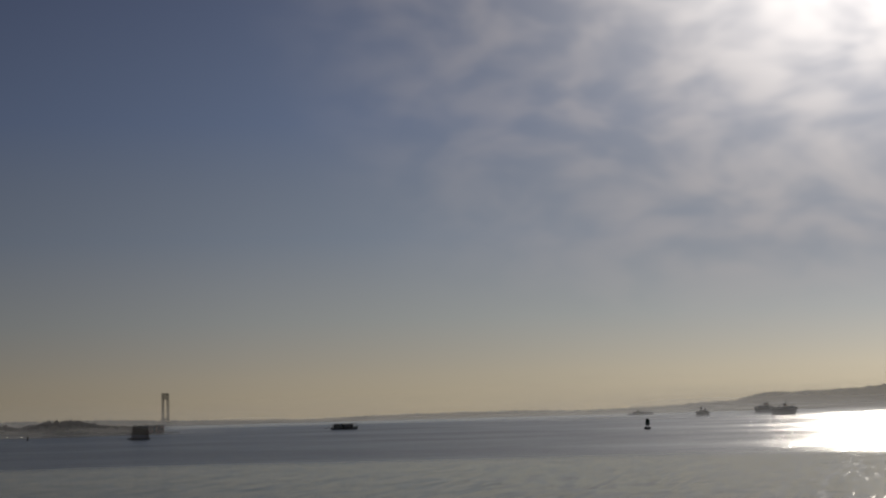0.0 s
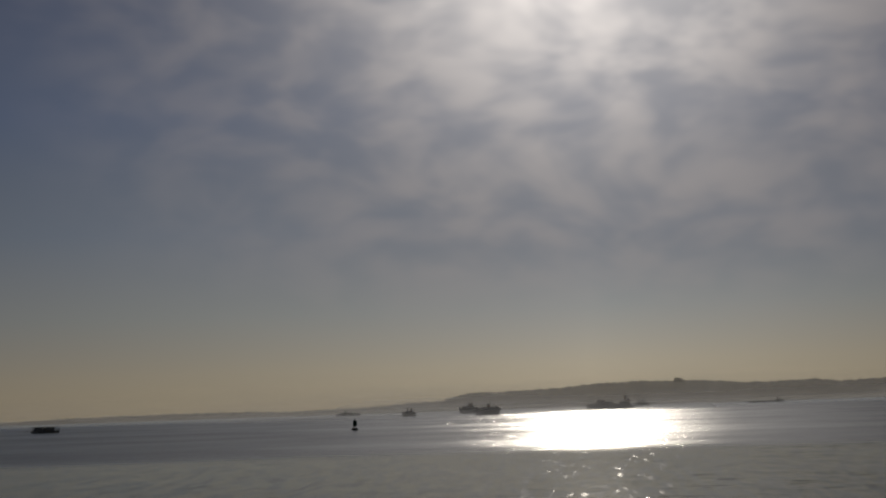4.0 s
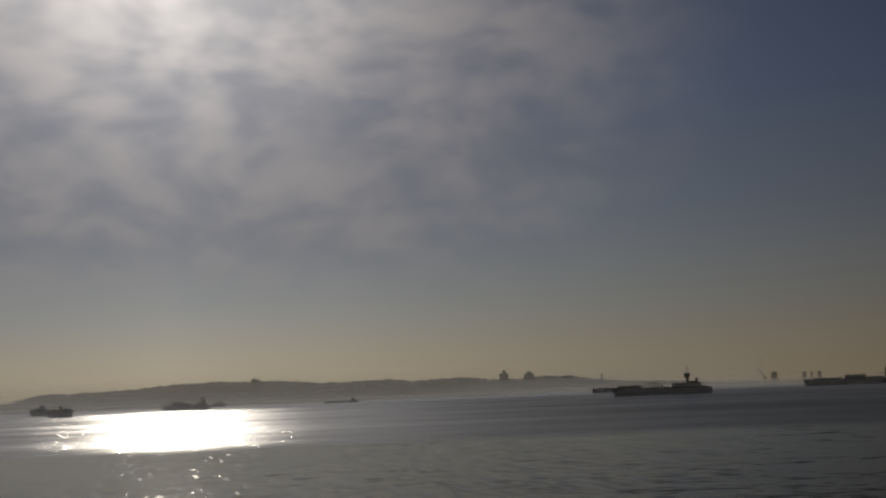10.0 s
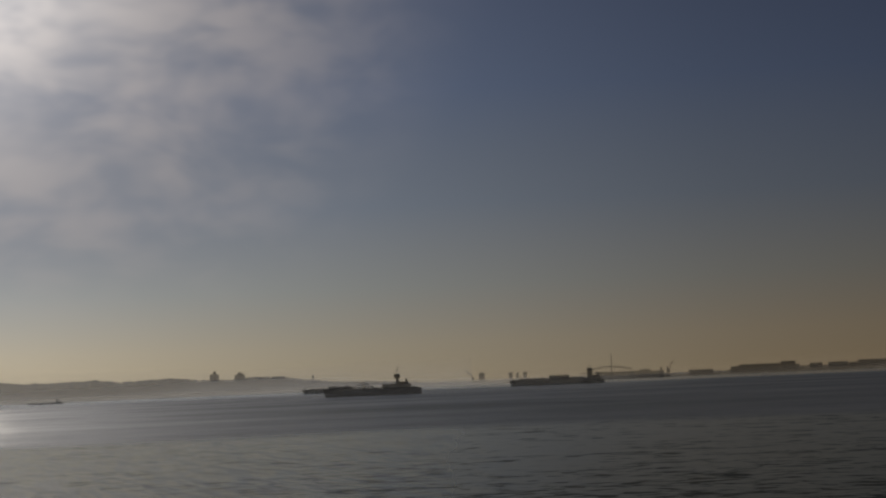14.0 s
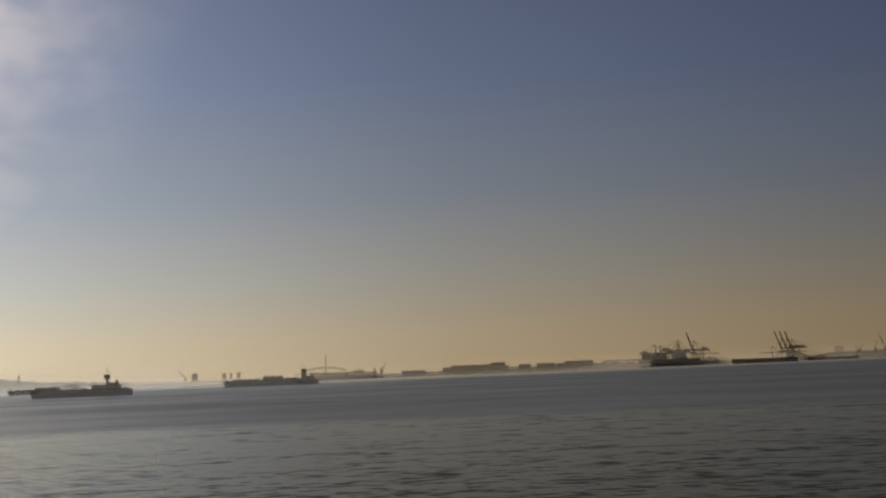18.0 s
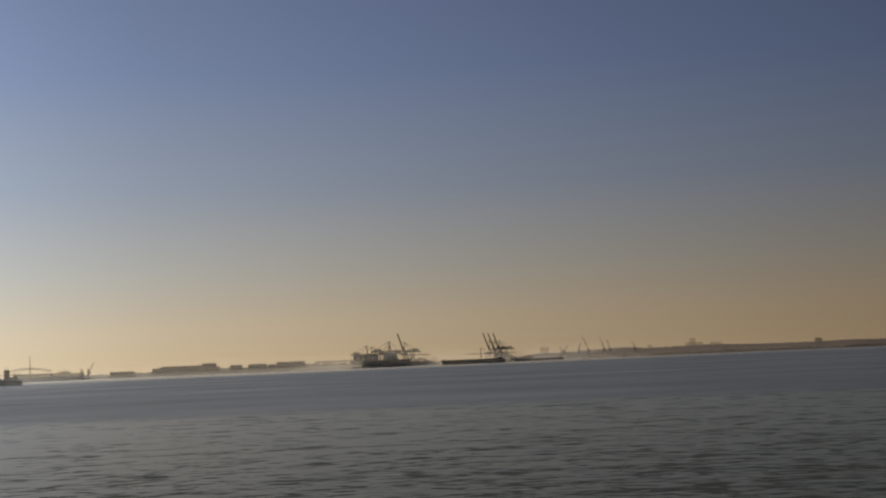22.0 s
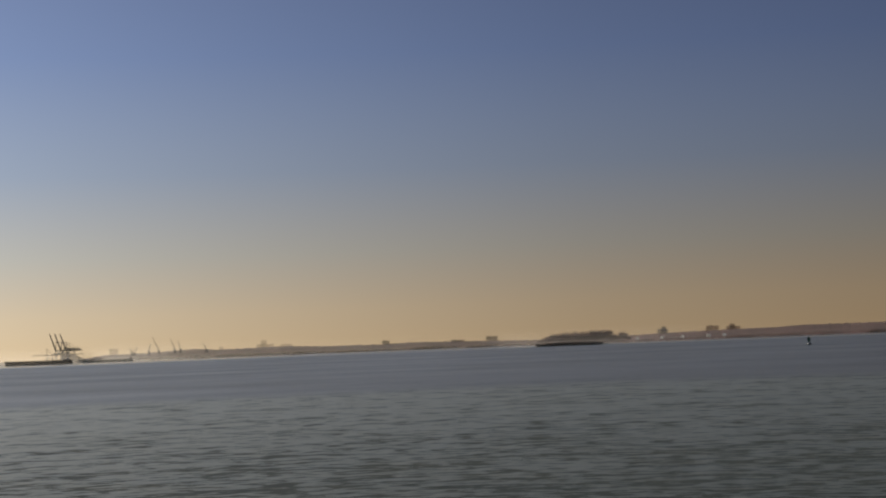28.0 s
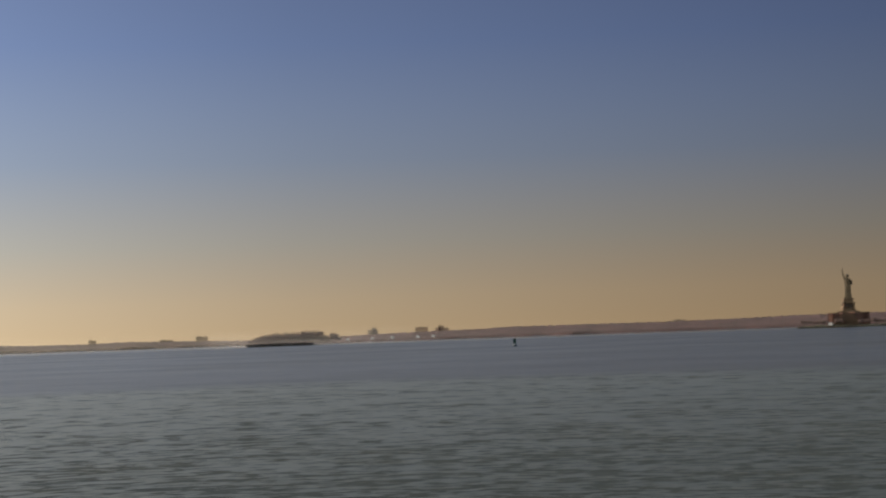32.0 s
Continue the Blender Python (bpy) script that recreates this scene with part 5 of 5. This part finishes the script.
tops = [(73.5, .10), (73.7, .20), (74.1, .27), (74.4, .33), (74.8, .31), (75.4, .36), (75.9, .38), (76.02, .2), (76.3, .17), (76.43, .28), (76.56, .18), (76.75, .05)]
rng = random.Random(31)
spots = []
for i in range(58):
    a = 73.5 + 3.2 * (i + rng.random() * 0.8) / 58
    z = 3.0
    spots.append((a, rng.uniform(3385, 3450), z, max(0.25, (lift_of(np.interp(a, [q[0] for q in tops], [q[1] for q in tops]), D) - z) / 14 * rng.uniform(0.8, 1.02))))
grove(models, spots, "trees on the islet", "bare brown tree on the islet")
drop_models(models)

# ---- the brown shore and buildings towards the statue ----
D = 3850
BROWN = material("winter_trees", (0.085, 0.037, 0.033), 0.95, 0.16, grain=9, vary=0.35)
land("park_shore", "long brown winter park shore with reddish bare trees", BROWN, [(a, lift_of(e, 3950)) for a, e in ((76.4, .02), (77.2, .14), (78.6, .17), (80, .2), (81.6, .215), (82.6, .26), (85, .255), (88, .245), (90.5, .265), (92.4, .31), (98, .32))], 3800, 4200, 2.0, 1.8, 0.02)
wood_belt("park_trees", "reddish-brown bare trees along the park shore", [(76.6, 15), (78.6, 19), (81.6, 22), (82.6, 25), (88, 24), (92.4, 28), (98, 29)], 3980, BROWN, 15, 900)
for a, b, e, mat, label in ((77.65, 78.0, .29, "concrete", "pale low building among the park's trees"), (77.8, 77.95, .37, "concrete", "slim tower among the park's trees"), (79.32, 79.76, .338, "brick", "square brick building above the park's trees"), (80.02, 80.5, .30, "brick", "broad brick building above the park's trees"), (80.12, 80.32, .37, "brick", "stair tower of a brick building"), (88.36, 88.76, .278, "roof", "dark hut roof above the park's trees")):
    block(a, b, 4015, lift_of(e, 4015), 6, label, mat, name="park_building", depth=16, steps=((0.2, 0.6, 1.8),), group="buildings above the park", far=3000)
# white huts added to stand in for small white lights along the shore
for a, z in ((76.95, 3.2), (77.8, 3.6), (78.5, 3.8), (79.4, 4.2), (79.95, 4.2)):
    t = thing("white_boathouse", "small white hut standing in for a white light on the shore", "hut", place(a, 3826, -40, z), "boathouses")
    part("wall", Shape().box(-4, 4, -3, 3, 0, 5.5, soft=0.2), paint("white", 3780), t)
    part("roof", Shape().prism([(-4.4, 5.4), (4.4, 5.4), (0, 8)], -3.4, 3.4), paint("white", 3780), t)
    part("boat_door", Shape().box(-2.2, 2.2, -3.1, -2.95, 0.2, 4), paint("grey", 3780), t)

# ---- the island of the statue ----
D = 2700
S0 = 94.30
land("statue_island", "low island with a stone sea wall and winter lawn", paint("grass", D), [(92.6, 2.5), (93.3, 3.6), (95.5, 3.8), (98.5, 3.2)], 2600, 2860, 2.2, 0.3, 0.06)
t = thing("sea_wall", "grey granite sea wall of the island", "wall", place(S0, 2596), kind="structure")
stone = part("stone_course", Shape().box(-6, 6, -0.8, 0.8, -1, 2.6, 0.05, soft=0.12), paint("stone", D), t)
for i in range(-6, 12):
    if i:
        same(stone, i * 12.08, 0.03 * i * i)


def star_fort():
    t = thing("star_fort", "star-shaped granite fort under the pedestal", "fort", place(S0, D))
    s = Shape()
    pts = []
    for i in range(22):
        a = 2 * math.pi * i / 22 + 0.14
        r = 34 if i % 2 else 25
        pts.append((r * math.cos(a), r * 0.8 * math.sin(a)))
    s.loft([[(x, y, 2) for x, y in pts], [(x * 0.97, y * 0.97, 21.5) for x, y in pts], [(x * 0.99, y * 0.99, 21.7) for x, y in pts], [(x * 0.99, y * 0.99, 23.4) for x, y in pts]])
    part("wall", s, paint("brownstone", D), t, "reddish-brown granite wall")
    part("terrace", Shape().box(-18, 18, -16, 16, 23.3, 25.6, 0.8, soft=0.5), paint("stone", D), t)
    part("apron", Shape().loft([[(-19, -36, 8), (16, -36, 8), (16, -24, 8), (-19, -24, 8)], [(-12, -33, 21.5), (10, -33, 21.5), (10, -24, 21.5), (-12, -24, 21.5)]]).box(-20, 17, -37, -24, 1.5, 8.05), paint("stone", D), t, "pale sloping granite apron")
    part("gate", Shape().box(-3, 3, -29.5, -26, 2, 9, 0.3, soft=0.4), paint("timber", D), t)


def pedestal():
    t = thing("pedestal", "tall granite pedestal with loggia and cornices", "pedestal", place(S0, D, 8))
    part("base_course", Shape().box(-11.5, 11.5, -11.5, 11.5, 25.5, 28, 0.8, soft=0.3), paint("stone", D), t)
    part("shaft", Shape().box(-9.8, 9.8, -9.8, 9.8, 27.9, 39, 1.0, soft=0.3), paint("stone", D), t)
    part("cornice", Shape().box(-10.2, 10.2, -10.2, 10.2, 37.2, 39.6, 0.0, soft=0.4), paint("stone", D), t)
    part("upper_block", Shape().box(-7.6, 7.6, -7.6, 7.6, 39.5, 44.2, 0.5, soft=0.3), paint("stone", D), t)
    part("parapet", Shape().box(-8.2, 8.2, -8.2, 8.2, 43.6, 45.6, 0.2, soft=0.2), paint("stone", D), t)
    col = part("column", Shape().lathe([(1.0, 30.5), (0.9, 31.2), (0.8, 35.8), (1.05, 36.6)], 10, -6, -9.4), paint("stone", D), t)
    for i in range(1, 4):
        same(col, 4 * i)
    rec = part("recess", Shape().box(-5.0, -3.0, -9.66, -9.3, 30.5, 36.2), paint("roof", D), t)
    for i in range(1, 3):
        same(rec, 4 * i)
    disc = part("shield", Shape().tube((-7.5, -10.9, 29.2), (-7.5, -9.6, 29.2), 0.9, n=12), paint("stone", D), t)
    for i in range(1, 5):
        same(disc, 3.75 * i)


def statue():
    """A robed figure with a raised arm: one plain body."""
    s = Shape()
    foot = lift_of(0.82, D)
    body = [(0, 5.4, 5.0), (2, 5.5, 5.1), (7, 4.9, 4.6), (13, 4.4, 4.2), (18, 4.2, 4.0), (22, 4.3, 3.9), (26, 4.8, 4.0), (29, 4.9, 3.7), (31, 4.2, 3.2), (32.4, 2.0, 1.8), (33.2, 1.6, 1.6)]
    rings = []
    for z, rx, ry in body:
        ring = []
        for i in range(28):
            a = 2 * math.pi * i / 28
            fold = 1 + (0.09 if z < 27 else 0.03) * math.sin(9 * a + z * 0.25) + 0.04 * math.sin(17 * a - z * 0.4)
            ring.append((rx * fold * math.cos(a) + 0.8 + 0.006 * z, ry * fold * math.sin(a), foot + z))
        rings.append(ring)
    s.loft(rings)
    hz = foot + 33
    s.lathe([(1.3, hz), (2.1, hz + 1.2), (2.3, hz + 2.8), (2.0, hz + 4.2), (1.0, hz + 5.2)], 14, 1.0, -0.2)
    s.ring((1.0, -0.2, hz + 3.9), 2.3, 0.35, 16, "z")
    for i in range(7):
        a = math.pi * (0.08 + 0.84 * i / 6)
        s.tube((1.0 + 2.2 * math.cos(a), -0.6, hz + 4.0 + 0.8 * math.sin(a)), (1.0 + 4.3 * math.cos(a), -0.8, hz + 4.4 + 2.9 * math.sin(a)), 0.3, 0.06, 5)
    # raised arm and torch
    s.tube((-2.8, 0, foot + 29.5), (-5.2, -0.4, foot + 36), 1.9, 1.4, 10)
    s.tube((-5.2, -0.4, foot + 35.6), (-6.6, -0.5, foot + 42.2), 1.35, 0.8, 10)
    s.lathe([(0.35, foot + 41), (0.45, foot + 43.2), (1.5, foot + 44), (1.5, foot + 44.6), (0.6, foot + 44.8), (0.95, foot + 45.8), (0.7, foot + 47.0), (0.1, foot + 48.2)], 12, -6.9, -0.5)
    # bent arm with the tablet
    s.tube((4.4, -0.6, foot + 29), (6.4, -1.6, foot + 23.5), 1.7, 1.3, 10)
    s.tube((6.4, -1.6, foot + 23.7), (4.2, -4.4, foot + 22.8), 1.3, 0.9, 8)
    s.box(4.6, 7.6, -4.6, -3.6, foot + 21.5, foot + 28.5, 0.05, 0.5, soft=0.15)
    s.box(-7.2, 7.2, -6.4, 6.4, foot - 1.2, foot + 0.3, soft=0.3)
    ob = part("statue", s, paint("copper", D), smooth=False)
    ob.matrix_world = place(S0, D, 6)
    tagged(ob, "green copper statue of a robed figure with raised torch", "statue")


star_fort()
pedestal()
statue()
t = thing("ferry_landing", "small white landing house at the island's edge", "hut", place(93.70, 2622, -25, 3.4) @ Matrix.Diagonal((0.78, 0.78, 0.72, 1.0)))
part("wall", Shape().box(-4.4, 4.4, -3, 3, 0.4, 6.0, soft=0.2), paint("white", D), t)
part("roof", Shape().prism([(-4.9, 5.9), (4.9, 5.9), (3, 7.2), (-3, 7.2)], -3.5, 3.5), paint("grey", D), t)
part("landing_stage", Shape().box(-7, 7, -6, 3, -1.2, 0.45, soft=0.1), paint("timber", D), t)
pile = part("pile", Shape().tube((-6.5, -5.6, -1.5), (-6.5, -5.6, 2.0), 0.3, n=7), paint("timber", D), t)
for i in range(1, 5):
    same(pile, i * 3.25)
models = [tree_mesh(40 + i, 10, 9, D, "winter") for i in range(3)]
rng = random.Random(41)
spots = []
for i in range(44):
    a = 92.75 + 4.6 * (i + rng.random() * 0.8) / 44
    if 94.02 < a < 94.6:
        continue
    spots.append((a, rng.uniform(2640, 2665) if rng.random() < 0.5 else rng.uniform(2760, 2800), 3.2, rng.uniform(0.75, 1.15)))
grove(models, spots, "trees on the statue's island", "bare reddish-brown tree on the island's lawn")
drop_models(models)
